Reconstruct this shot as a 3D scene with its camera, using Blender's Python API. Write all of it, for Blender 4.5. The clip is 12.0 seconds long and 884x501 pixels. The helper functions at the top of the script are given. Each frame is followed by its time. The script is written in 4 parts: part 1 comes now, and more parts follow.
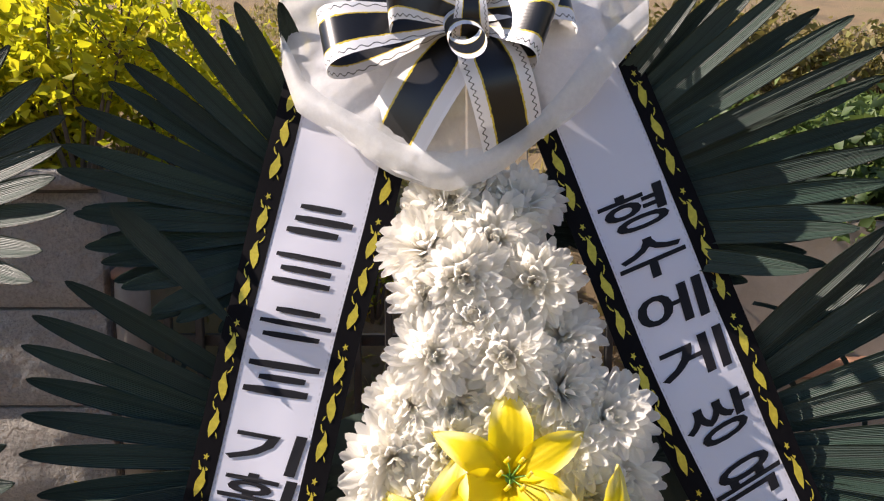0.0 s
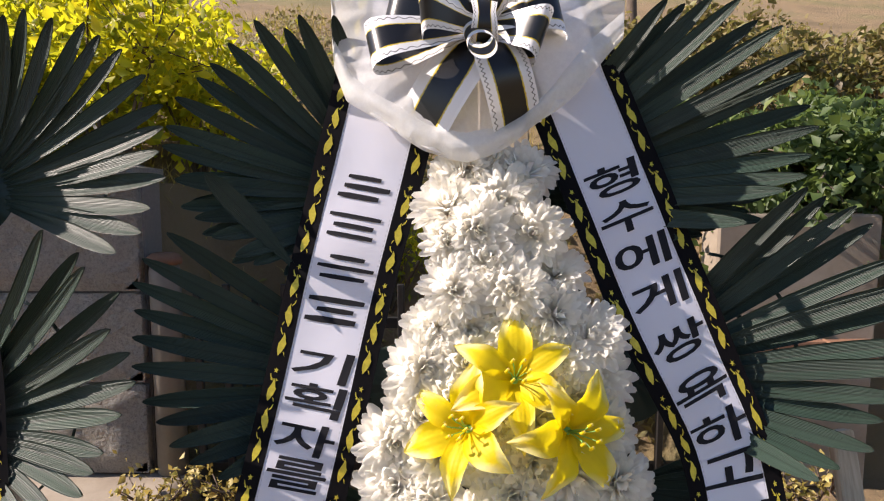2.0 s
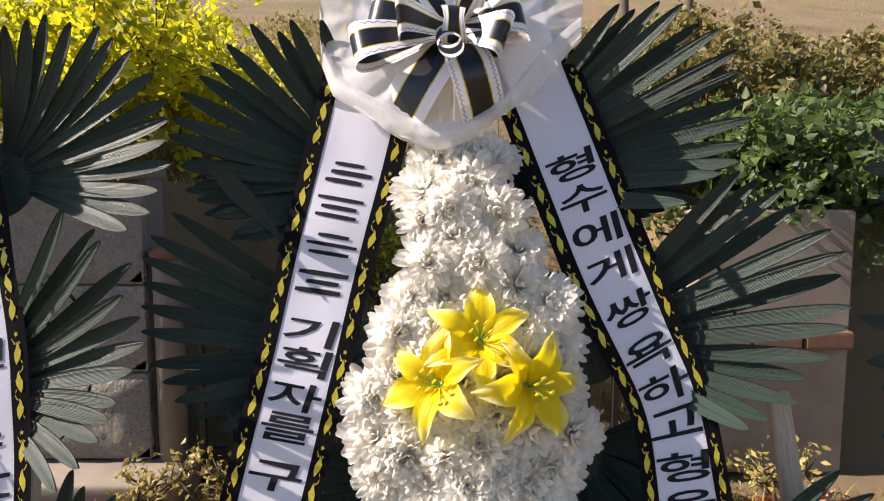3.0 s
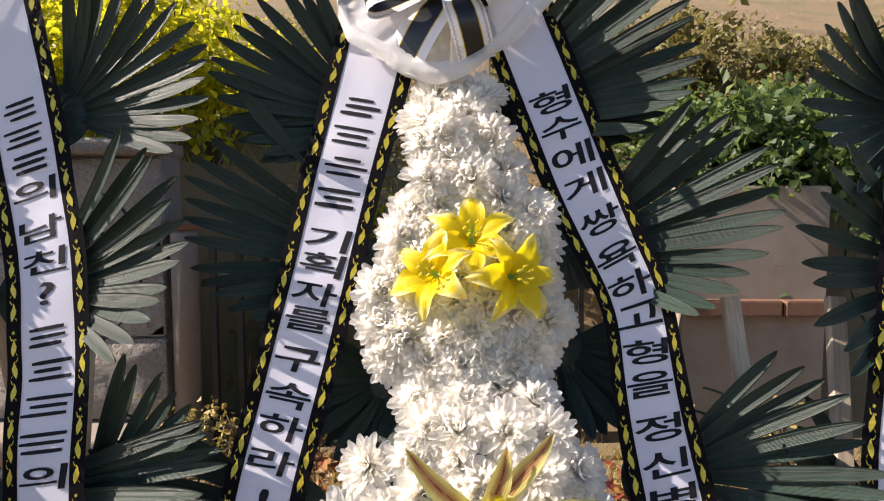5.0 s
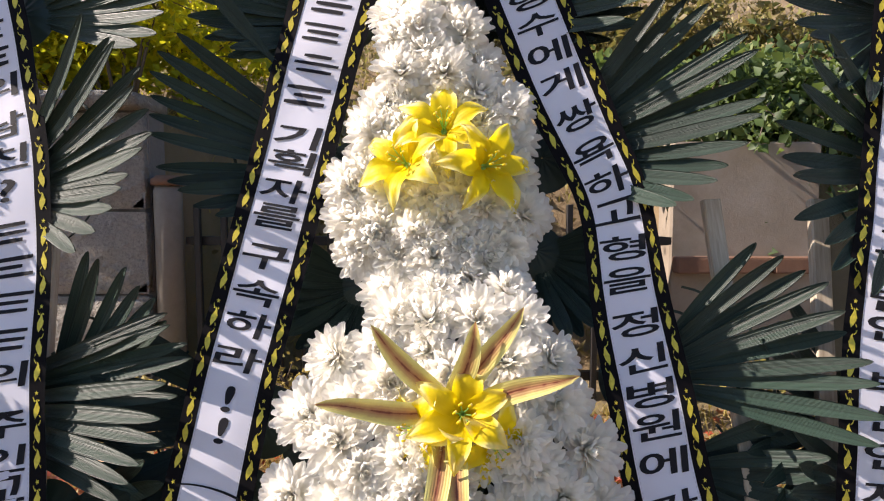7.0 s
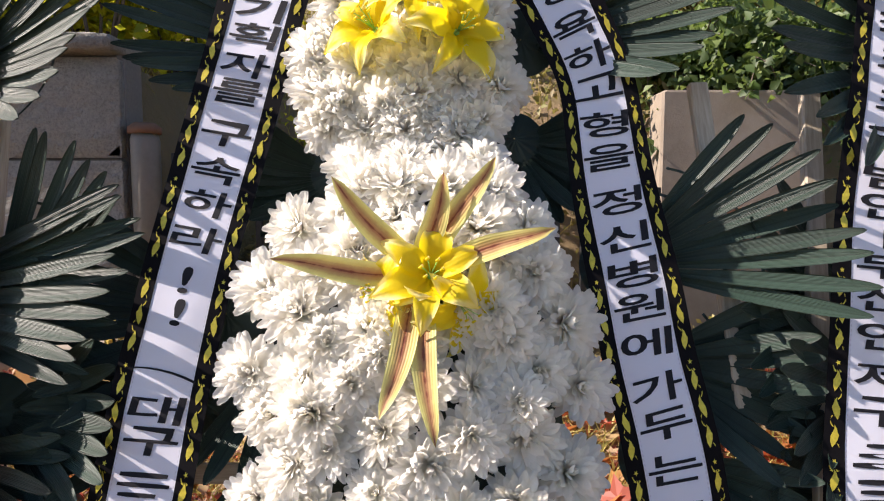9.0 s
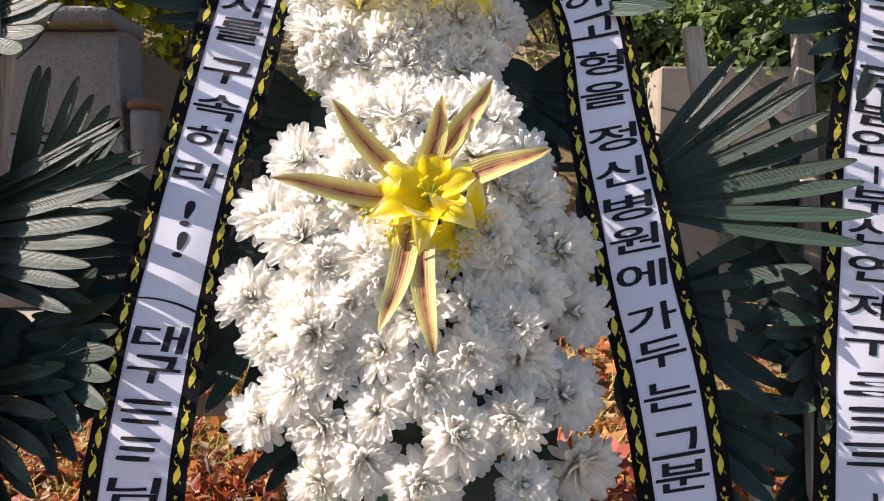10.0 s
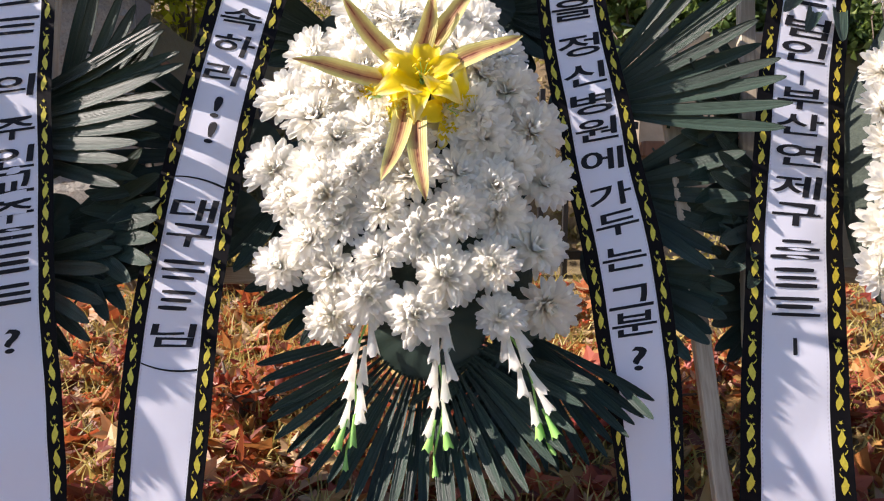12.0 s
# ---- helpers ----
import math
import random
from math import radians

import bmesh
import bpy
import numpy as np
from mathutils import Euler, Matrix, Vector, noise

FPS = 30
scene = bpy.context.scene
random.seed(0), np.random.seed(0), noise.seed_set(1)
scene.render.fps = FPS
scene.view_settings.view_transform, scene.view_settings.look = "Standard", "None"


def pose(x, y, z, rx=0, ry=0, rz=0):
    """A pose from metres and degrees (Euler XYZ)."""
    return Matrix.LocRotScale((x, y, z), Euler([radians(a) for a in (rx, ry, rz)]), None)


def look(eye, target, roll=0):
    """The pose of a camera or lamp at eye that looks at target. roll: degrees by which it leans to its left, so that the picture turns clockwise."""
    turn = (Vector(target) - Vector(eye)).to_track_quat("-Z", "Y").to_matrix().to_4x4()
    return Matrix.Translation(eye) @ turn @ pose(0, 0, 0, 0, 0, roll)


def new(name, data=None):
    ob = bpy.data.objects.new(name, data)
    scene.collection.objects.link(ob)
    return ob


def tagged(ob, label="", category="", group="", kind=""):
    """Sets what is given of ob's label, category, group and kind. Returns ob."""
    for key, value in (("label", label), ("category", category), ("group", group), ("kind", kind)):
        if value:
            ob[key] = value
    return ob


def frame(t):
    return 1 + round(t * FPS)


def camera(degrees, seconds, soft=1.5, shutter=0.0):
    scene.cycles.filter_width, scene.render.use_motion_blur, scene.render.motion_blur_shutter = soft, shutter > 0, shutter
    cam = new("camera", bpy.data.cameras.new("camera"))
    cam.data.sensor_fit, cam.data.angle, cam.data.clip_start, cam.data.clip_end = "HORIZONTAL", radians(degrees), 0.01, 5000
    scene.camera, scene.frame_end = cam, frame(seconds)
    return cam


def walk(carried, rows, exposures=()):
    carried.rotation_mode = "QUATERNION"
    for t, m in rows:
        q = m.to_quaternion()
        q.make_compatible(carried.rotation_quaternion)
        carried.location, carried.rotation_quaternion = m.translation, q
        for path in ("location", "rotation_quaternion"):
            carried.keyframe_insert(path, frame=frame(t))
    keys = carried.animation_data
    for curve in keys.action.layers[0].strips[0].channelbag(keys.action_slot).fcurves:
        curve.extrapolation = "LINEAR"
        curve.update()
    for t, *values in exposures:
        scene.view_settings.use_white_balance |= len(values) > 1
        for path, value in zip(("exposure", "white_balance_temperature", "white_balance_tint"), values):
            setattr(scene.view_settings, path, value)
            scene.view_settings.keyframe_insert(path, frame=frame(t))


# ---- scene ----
cam = camera(72.5, 12.0, soft=1.15)
METRES, EYE, TILT, LEAN, TURN = 1.5, 1.75, -6.3, 0.0, 0.0
ROWS = [
    (0.0, 0.0, 0.0, 0.0, 0.0, 0.0, -0.0),
    (0.5, 0.0018, -0.002, -0.0001, 0.2, 0.01, 0.0),
    (1.0, -0.0061, -0.0215, -0.0061, 0.33, 0.04, -0.03),
    (1.5, -0.0075, -0.0749, -0.0248, 0.3, 0.24, -0.02),
    (2.0, -0.017, -0.1356, -0.049, 0.26, 0.54, -0.07),
    (2.5, -0.0127, -0.1731, -0.0515, 0.24, 0.73, -0.06),
    (3.0, 0.0124, -0.2115, -0.0797, 0.3, 0.91, -0.05),
    (5.0, 0.0179, -0.3283, -0.2043, 0.45, 1.84, -0.12),
    (5.5, 0.0186, -0.3332, -0.2368, 0.45, 1.81, -0.11),
    (6.0, 0.0248, -0.3374, -0.2759, 0.38, 1.72, -0.08),
    (6.5, 0.038, -0.3284, -0.3033, 0.3, 1.62, -0.05),
    (7.0, 0.0497, -0.3039, -0.336, 0.15, 1.56, -0.04),
    (9.0, 0.0763, -0.2583, -0.4794, -0.45, 1.13, 0.07),
    (9.5, 0.0781, -0.262, -0.5179, -0.52, 1.06, 0.08),
    (10.0, 0.0762, -0.2683, -0.5567, -0.59, 1.04, 0.08),
    (10.5, 0.0729, -0.2869, -0.6136, -0.7, 0.96, 0.02),
    (11.0, 0.0689, -0.3309, -0.6696, -0.81, 0.91, 0.02),
    (11.5, 0.0727, -0.3618, -0.6985, -0.9, 0.69, 0.03),
    (12.0, 0.0803, -0.3932, -0.7085, -1.04, 0.68, 0.03),
]
walk(cam, [(t, pose(0, 0, EYE, TILT, LEAN, TURN) @ pose(METRES * x, METRES * y, METRES * z, 90 + pitch, roll, yaw)) for t, x, y, z, yaw, pitch, roll in ROWS], exposures=[(0.0, 0.84, 6900, 20), (5.0, 0.96, 6900, 20), (12.0, 1.12, 6650, 19)])
# ---- world, sun, exposure ----
SUN = Vector((-0.78, -0.065, 0.61)).normalized()
world = bpy.data.worlds.new("world")
scene.world = world
world.use_nodes = True
sky = world.node_tree.nodes.new("ShaderNodeTexSky")
sky.sky_type, sky.sun_disc = "NISHITA", False
sky.sun_elevation = math.asin(SUN.z)
sky.dust_density, sky.ozone_density = 0.4, 4.0
sky.sun_rotation = math.atan2(SUN.x, SUN.y)
background = world.node_tree.nodes["Background"]
world.node_tree.links.new(sky.outputs[0], background.inputs[0])
background.inputs[1].default_value = 0.09
sun = new("sun", bpy.data.lights.new("sun", "SUN"))
sun.data.energy, sun.data.angle, sun.data.color = 5.4, radians(0.5), (1.0, 0.93, 0.83)
sun.matrix_world = look(SUN * 30, (0, 0, 0))


# ---- materials ----
class Nodes:
    """A node material in the making."""

    def __init__(self, name, rough=0.5, metal=0.0):
        self.mat = bpy.data.materials.new(name)
        self.mat.use_nodes = True
        self.tree = self.mat.node_tree
        self.bsdf = self.tree.nodes["Principled BSDF"]
        self.out = self.tree.nodes["Material Output"]
        self.bsdf.inputs["Roughness"].default_value = rough
        self.bsdf.inputs["Metallic"].default_value = metal

    def node(self, kind, **inputs):
        n = self.tree.nodes.new(kind)
        for key, value in inputs.items():
            self.put(n.inputs[key.replace("_", " ")], value)
        return n

    def put(self, socket, value):
        if hasattr(value, "is_output"):
            self.tree.links.new(value, socket)
        else:
            socket.default_value = value

    def coords(self, kind="Object"):
        return self.tree.nodes.new("ShaderNodeTexCoord").outputs[kind]

    def world_place(self):
        return self.tree.nodes.new("ShaderNodeNewGeometry").outputs["Position"]

    def uv(self):
        sep = self.tree.nodes.new("ShaderNodeSeparateXYZ")
        self.tree.links.new(self.coords("UV"), sep.inputs[0])
        return sep.outputs[0], sep.outputs[1]

    def noise(self, scale, detail=4.0, rough=0.6, vector=None):
        n = self.node("ShaderNodeTexNoise", Scale=scale, Detail=detail, Roughness=rough)
        self.tree.links.new(vector if vector is not None else self.coords(), n.inputs["Vector"])
        return n.outputs["Fac"]

    def math(self, op, a, b=0.0, c=0.0):
        n = self.tree.nodes.new("ShaderNodeMath")
        n.operation = op
        for s, v in zip(n.inputs, (a, b, c)):
            self.put(s, v)
        return n.outputs[0]

    def ramp(self, fac, stops, mode="LINEAR"):
        n = self.tree.nodes.new("ShaderNodeValToRGB")
        n.color_ramp.interpolation = mode
        while len(n.color_ramp.elements) < len(stops):
            n.color_ramp.elements.new(0.5)
        for e, (p, c) in zip(n.color_ramp.elements, stops):
            e.position, e.color = p, (*c, 1.0)
        self.put(n.inputs[0], fac)
        return n.outputs[0]

    def mix(self, fac, a, b, blend="MIX"):
        n = self.tree.nodes.new("ShaderNodeMix")
        n.data_type, n.blend_type = "RGBA", blend
        self.put(n.inputs[0], fac)
        for s, v in ((n.inputs[6], a), (n.inputs[7], b)):
            self.put(s, (*v, 1.0) if isinstance(v, tuple) else v)
        return n.outputs[2]

    def random(self):
        return self.tree.nodes.new("ShaderNodeObjectInfo").outputs["Random"]

    def island(self):
        return self.tree.nodes.new("ShaderNodeNewGeometry").outputs["Random Per Island"]

    def bump(self, height, strength=0.3, distance=0.002):
        n = self.node("ShaderNodeBump", Strength=strength, Distance=distance, Height=height)
        self.tree.links.new(n.outputs[0], self.bsdf.inputs["Normal"])
        return n.outputs[0]

    def color(self, value):
        self.put(self.bsdf.inputs["Base Color"], (*value, 1.0) if isinstance(value, tuple) else value)
        return self

    def rough(self, value):
        self.put(self.bsdf.inputs["Roughness"], value)
        return self

    def thin(self, amount, tint):
        """Lets part of the light through, as thin cloth, paper or a leaf does."""
        t = self.tree.nodes.new("ShaderNodeBsdfTranslucent")
        self.put(t.inputs[0], (*tint, 1.0) if isinstance(tint, tuple) else tint)
        m = self.tree.nodes.new("ShaderNodeMixShader")
        m.inputs[0].default_value = amount
        self.tree.links.new(self.bsdf.outputs[0], m.inputs[1])
        self.tree.links.new(t.outputs[0], m.inputs[2])
        self.tree.links.new(m.outputs[0], self.out.inputs[0])
        return self

    def sheer(self, amount):
        """Makes the surface partly see-through."""
        t = self.tree.nodes.new("ShaderNodeBsdfTransparent")
        m = self.tree.nodes.new("ShaderNodeMixShader")
        self.put(m.inputs[0], amount)
        link = self.out.inputs[0].links[0].from_socket
        self.tree.links.new(link, m.inputs[1])
        self.tree.links.new(t.outputs[0], m.inputs[2])
        self.tree.links.new(m.outputs[0], self.out.inputs[0])
        return self


def leaf_plastic():
    n = Nodes("dark_green_plastic", 0.46)
    u, v = n.uv()
    lines = n.math("SINE", n.math("MULTIPLY", u, 88.0))
    blotch = n.noise(14.0, 5.0, vector=n.world_place())
    base = n.mix(n.random(), (0.010, 0.025, 0.017), (0.022, 0.048, 0.033))
    base = n.mix(n.ramp(blotch, [(0.45, (0, 0, 0)), (0.8, (0.6, 0.6, 0.6))]), base, (0.026, 0.050, 0.036))
    midrib = n.math("LESS_THAN", n.math("ABSOLUTE", n.math("SUBTRACT", u, 0.5)), 0.028)
    base = n.mix(n.math("MULTIPLY", midrib, 0.6), base, (0.004, 0.008, 0.006))
    n.color(base)
    n.bsdf.inputs["Specular IOR Level"].default_value = 0.5
    n.bump(n.math("ADD", lines, n.math("MULTIPLY", n.noise(30.0, 3.0), 0.4)), 0.6, 0.0009)
    n.rough(n.math("MULTIPLY_ADD", n.noise(60.0, 3.0), 0.16, 0.44))
    return n.mat


def petal_white():
    n = Nodes("white_cloth_petal", 0.72)
    u, v = n.uv()
    tone = n.mix(n.random(), (0.92, 0.895, 0.82), (0.93, 0.92, 0.89))
    tone = n.mix(n.ramp(v, [(0.0, (1, 1, 1)), (0.45, (0, 0, 0))]), tone, (0.82, 0.78, 0.58))
    tone = n.mix(n.math("MULTIPLY", n.noise(35.0, 3.0), 0.22), tone, (0.84, 0.82, 0.77))
    n.color(tone)
    veins = n.math("SINE", n.math("MULTIPLY", u, 26.0))
    n.bump(n.math("ADD", veins, n.noise(240.0, 2.0)), 0.35, 0.0006)
    return n.thin(0.66, (0.98, 0.955, 0.89)).mat


def petal_yellow():
    n = Nodes("yellow_cloth_petal", 0.55)
    u, v = n.uv()
    edge = n.math("ABSOLUTE", n.math("SUBTRACT", u, 0.5))
    pale = n.math("MULTIPLY", n.math("ADD", v, n.math("MULTIPLY", edge, 0.7)), n.math("MULTIPLY_ADD", n.noise(18.0, 3.0), 0.5, 0.75))
    tone = n.ramp(pale, [(0.0, (0.36, 0.44, 0.02)), (0.06, (0.74, 0.56, 0.004)), (0.80, (0.88, 0.70, 0.006)), (1.0, (0.93, 0.88, 0.42))])
    n.color(n.mix(n.math("MULTIPLY", n.noise(40.0), 0.25), tone, (0.62, 0.42, 0.0)))
    veins = n.math("SINE", n.math("MULTIPLY", u, 40.0))
    n.bump(n.math("ADD", veins, n.noise(90.0)), 0.14, 0.0006)
    return n.thin(0.5, (0.95, 0.80, 0.01)).mat


def striped_leaf():
    n = Nodes("yellow_leaf_with_brown_stripe", 0.55)
    u, v = n.uv()
    edge = n.math("MULTIPLY", n.math("ABSOLUTE", n.math("SUBTRACT", u, 0.5)), 2.0)
    wob = n.math("MULTIPLY_ADD", n.noise(60.0, 4.0), 0.45, -0.22)
    d = n.math("ADD", edge, wob)
    tone = n.ramp(d, [(0.0, (0.18, 0.045, 0.02)), (0.07, (0.36, 0.16, 0.07)), (0.40, (0.46, 0.30, 0.11)), (0.62, (0.62, 0.52, 0.16)), (1.0, (0.70, 0.66, 0.24))])
    n.color(tone)
    n.bump(n.math("SINE", n.math("MULTIPLY", u, 55.0)), 0.3, 0.0006)
    return n.thin(0.25, tone).mat


def satin_white():
    n = Nodes("white_satin", 0.42)
    n.color(n.mix(n.noise(6.0, 4.0), (0.71, 0.715, 0.81), (0.78, 0.785, 0.87)))
    u, v = n.uv()
    stitch = n.math("LESS_THAN", n.math("ABSOLUTE", n.math("SUBTRACT", n.math("ABSOLUTE", n.math("SUBTRACT", u, 0.5)), 0.47)), 0.006)
    dash = n.math("GREATER_THAN", n.math("SINE", n.math("MULTIPLY", v, 1500.0)), 0.1)
    n.color(n.mix(n.math("MULTIPLY", n.math("MULTIPLY", stitch, dash), 0.5), n.bsdf.inputs["Base Color"].links[0].from_socket, (0.35, 0.35, 0.40)))
    n.bump(n.noise(9.0, 3.0), 0.18, 0.006)
    n.bsdf.inputs["Sheen Weight"].default_value = 0.15
    return n.thin(0.22, (0.88, 0.88, 0.92)).mat


def cloth_black():
    n = Nodes("black_satin_border", 0.65)
    n.bsdf.inputs["Specular IOR Level"].default_value = 0.06
    n.color(n.mix(n.noise(40.0), (0.003, 0.003, 0.004), (0.009, 0.008, 0.009)))
    n.bump(n.noise(180.0), 0.3, 0.0006)
    return n.mat


def gold_print():
    n = Nodes("gold_foil_print", 0.36, 0.35)
    n.color(n.mix(n.noise(160.0, 3.0), (0.36, 0.26, 0.02), (0.80, 0.66, 0.07)))
    n.bump(n.noise(320.0), 0.4, 0.0006)
    return n.mat


def ink_black():
    n = Nodes("black_ink", 0.7)
    n.bsdf.inputs["Specular IOR Level"].default_value = 0.2
    n.color(n.mix(n.noise(30.0), (0.006, 0.006, 0.009), (0.016, 0.016, 0.020)))
    n.bump(n.noise(150.0), 0.2, 0.0004)
    return n.mat


def bow_satin():
    n = Nodes("black_satin_ribbon_with_white_edges", 0.28)
    u, v = n.uv()
    edge = n.math("MULTIPLY", n.math("ABSOLUTE", n.math("SUBTRACT", u, 0.5)), 2.0)
    wob = n.math("MULTIPLY_ADD", n.noise(260.0, 3.0), 0.10, -0.05)
    d = n.math("ADD", edge, wob)
    black = (0.010, 0.010, 0.011)
    tone = n.ramp(d, [(0.0, black), (0.49, (0.62, 0.48, 0.05)), (0.545, (0.80, 0.80, 0.82)), (0.90, (0.84, 0.84, 0.86))], "CONSTANT")
    thread = n.math("MULTIPLY", n.math("SINE", n.math("MULTIPLY", v, 140.0)), 0.05)
    curl = n.math("LESS_THAN", n.math("ABSOLUTE", n.math("SUBTRACT", n.math("ADD", edge, thread), 0.84)), 0.022)
    odd = n.math("GREATER_THAN", n.random(), 0.45)
    n.color(n.mix(n.math("MULTIPLY", curl, odd), tone, black))
    n.bump(n.math("ADD", n.math("SINE", n.math("MULTIPLY", u, 240.0)), n.noise(50.0)), 0.07, 0.0005)
    return n.thin(0.08, tone).mat


def wrap_sheet():
    n = Nodes("sheer_white_fibre_sheet", 0.5)
    fibre = n.noise(130.0, 6.0, 0.75)
    n.color(n.mix(fibre, (0.78, 0.78, 0.76), (0.90, 0.90, 0.89)))
    n.bump(n.math("ADD", n.noise(12.0, 4.0), n.math("MULTIPLY", fibre, 0.4)), 0.4, 0.006)
    n.thin(0.45, (0.92, 0.92, 0.90))
    return n.sheer(n.math("MULTIPLY_ADD", fibre, 0.30, 0.14)).mat


def green_bud():
    n = Nodes("pale_green_bud", 0.5)
    n.color(n.mix(n.noise(40.0), (0.22, 0.52, 0.10), (0.42, 0.68, 0.20)))
    return n.thin(0.3, (0.4, 0.75, 0.2)).mat


def foam_dark():
    n = Nodes("dark_green_netting", 0.8)
    n.color(n.mix(n.noise(50.0), (0.012, 0.020, 0.014), (0.035, 0.050, 0.036)))
    n.bump(n.noise(90.0), 0.8, 0.004)
    return n.mat


def pale_wood():
    n = Nodes("pale_sawn_timber", 0.65)
    co = n.node("ShaderNodeMapping", Vector=n.coords(), Scale=(40.0, 40.0, 3.0)).outputs[0]
    grain = n.noise(3.0, 6.0, 0.65, co)
    n.color(n.ramp(grain, [(0.3, (0.30, 0.24, 0.17)), (0.55, (0.46, 0.39, 0.29)), (0.8, (0.56, 0.49, 0.38))]))
    n.bump(grain, 0.35, 0.001)
    return n.mat


def granite():
    n = Nodes("rough_split_granite", 0.85)
    w = n.world_place()
    fine = n.noise(70.0, 8.0, 0.8, w)
    lump = n.noise(20.0, 5.0, 0.6, w)
    tone = n.ramp(fine, [(0.28, (0.26, 0.24, 0.21)), (0.5, (0.56, 0.52, 0.45)), (0.75, (0.72, 0.67, 0.59))])
    tone = n.mix(n.math("MULTIPLY", n.random(), 0.3), tone, (0.33, 0.27, 0.22))
    n.color(n.mix(n.ramp(lump, [(0.5, (0, 0, 0)), (0.85, (0.5, 0.5, 0.5))]), tone, (0.27, 0.24, 0.20)))
    n.bump(n.math("ADD", n.math("MULTIPLY", lump, 4.0), fine), 1.0, 0.045)
    return n.mat


def mortar():
    n = Nodes("grey_mortar", 0.9)
    n.color(n.mix(n.noise(60.0), (0.12, 0.11, 0.10), (0.22, 0.20, 0.18)))
    n.bump(n.noise(120.0), 0.6, 0.004)
    return n.mat


def concrete():
    n = Nodes("weathered_tan_concrete", 0.8)
    w = n.world_place()
    big = n.noise(2.2, 6.0, 0.65, w)
    tone = n.ramp(big, [(0.3, (0.19, 0.15, 0.11)), (0.5, (0.30, 0.25, 0.19)), (0.7, (0.38, 0.33, 0.27))])
    n.color(n.mix(n.math("MULTIPLY", n.noise(40.0, 6.0, 0.75, w), 0.5), tone, (0.22, 0.18, 0.14)))
    n.bump(n.noise(55.0, 6.0, 0.7, w), 0.5, 0.004)
    return n.mat


def brick_red():
    n = Nodes("orange_brown_brick", 0.85)
    w = n.world_place()
    n.color(n.mix(n.noise(30.0, 6.0, 0.7, w), (0.13, 0.065, 0.04), (0.23, 0.12, 0.07)))
    n.bump(n.noise(80.0, 5.0, 0.7, w), 0.6, 0.004)
    return n.mat


def bronze_post():
    n = Nodes("grey_brown_painted_steel", 0.6, 0.0)
    w = n.world_place()
    n.color(n.mix(n.noise(25.0, 5.0, 0.7, w), (0.13, 0.115, 0.095), (0.22, 0.20, 0.17)))
    n.bump(n.noise(90.0), 0.2, 0.001)
    return n.mat


def iron_black():
    n = Nodes("black_painted_iron", 0.5, 0.3)
    n.color(n.mix(n.noise(60.0), (0.012, 0.012, 0.012), (0.035, 0.032, 0.030)))
    n.bump(n.noise(120.0), 0.3, 0.001)
    return n.mat


def earth():
    n = Nodes("dry_grass_and_earth", 0.95)
    w = n.world_place()
    big = n.noise(0.9, 5.0, 0.6, w)
    fine = n.noise(45.0, 8.0, 0.8, w)
    tone = n.ramp(big, [(0.3, (0.10, 0.065, 0.035)), (0.46, (0.22, 0.145, 0.08)), (0.58, (0.15, 0.125, 0.05)), (0.75, (0.07, 0.075, 0.025))])
    n.color(n.mix(n.math("MULTIPLY", fine, 0.6), tone, (0.30, 0.23, 0.12)))
    n.bump(n.math("ADD", fine, n.noise(9.0, 5.0, 0.6, w)), 1.0, 0.02)
    return n.mat


def foliage(name, stops, through_tint, amount=0.4, rough=0.55):
    n = Nodes(name, rough)
    tone = n.ramp(n.island(), stops)
    n.color(n.mix(n.math("MULTIPLY", n.noise(30.0, 3.0, vector=n.world_place()), 0.35), tone, tuple(c * 0.55 for c in stops[0][1])))
    return n.thin(amount, n.mix(0.5, tone, through_tint)).mat


def bark():
    n = Nodes("grey_brown_bark", 0.9)
    n.color(n.mix(n.noise(30.0, 6.0, 0.7), (0.055, 0.040, 0.028), (0.16, 0.12, 0.09)))
    n.bump(n.noise(50.0, 6.0, 0.7), 0.8, 0.006)
    return n.mat


LEAF, WHITE, YELLOW, STRIPED = leaf_plastic(), petal_white(), petal_yellow(), striped_leaf()
SATIN, BORDER, GOLD, INK, BOW, WRAP = satin_white(), cloth_black(), gold_print(), ink_black(), bow_satin(), wrap_sheet()
BUD, FOAM, WOOD, GRANITE, MORTAR, CONCRETE = green_bud(), foam_dark(), pale_wood(), granite(), mortar(), concrete()
BRICK, POST, IRON, EARTH, BARK = brick_red(), bronze_post(), iron_black(), earth(), bark()
YELLOW_LEAVES = foliage("yellow_autumn_leaves", [(0.0, (0.11, 0.17, 0.012)), (0.35, (0.32, 0.37, 0.016)), (0.7, (0.62, 0.57, 0.02)), (1.0, (0.76, 0.60, 0.03))], (0.85, 0.80, 0.03), 0.55)
GREEN_LEAVES = foliage("green_climber_leaves", [(0.0, (0.025, 0.05, 0.014)), (0.5, (0.07, 0.12, 0.03)), (0.9, (0.13, 0.19, 0.05)), (1.0, (0.22, 0.26, 0.08))], (0.30, 0.42, 0.08), 0.35)
RED_LEAVES = foliage("fallen_red_and_brown_leaves", [(0.0, (0.09, 0.04, 0.022)), (0.25, (0.30, 0.05, 0.035)), (0.45, (0.48, 0.11, 0.05)), (0.62, (0.50, 0.22, 0.06)), (0.8, (0.46, 0.33, 0.10)), (0.93, (0.58, 0.42, 0.27)), (1.0, (0.62, 0.14, 0.16))], (0.70, 0.16, 0.04), 0.35)
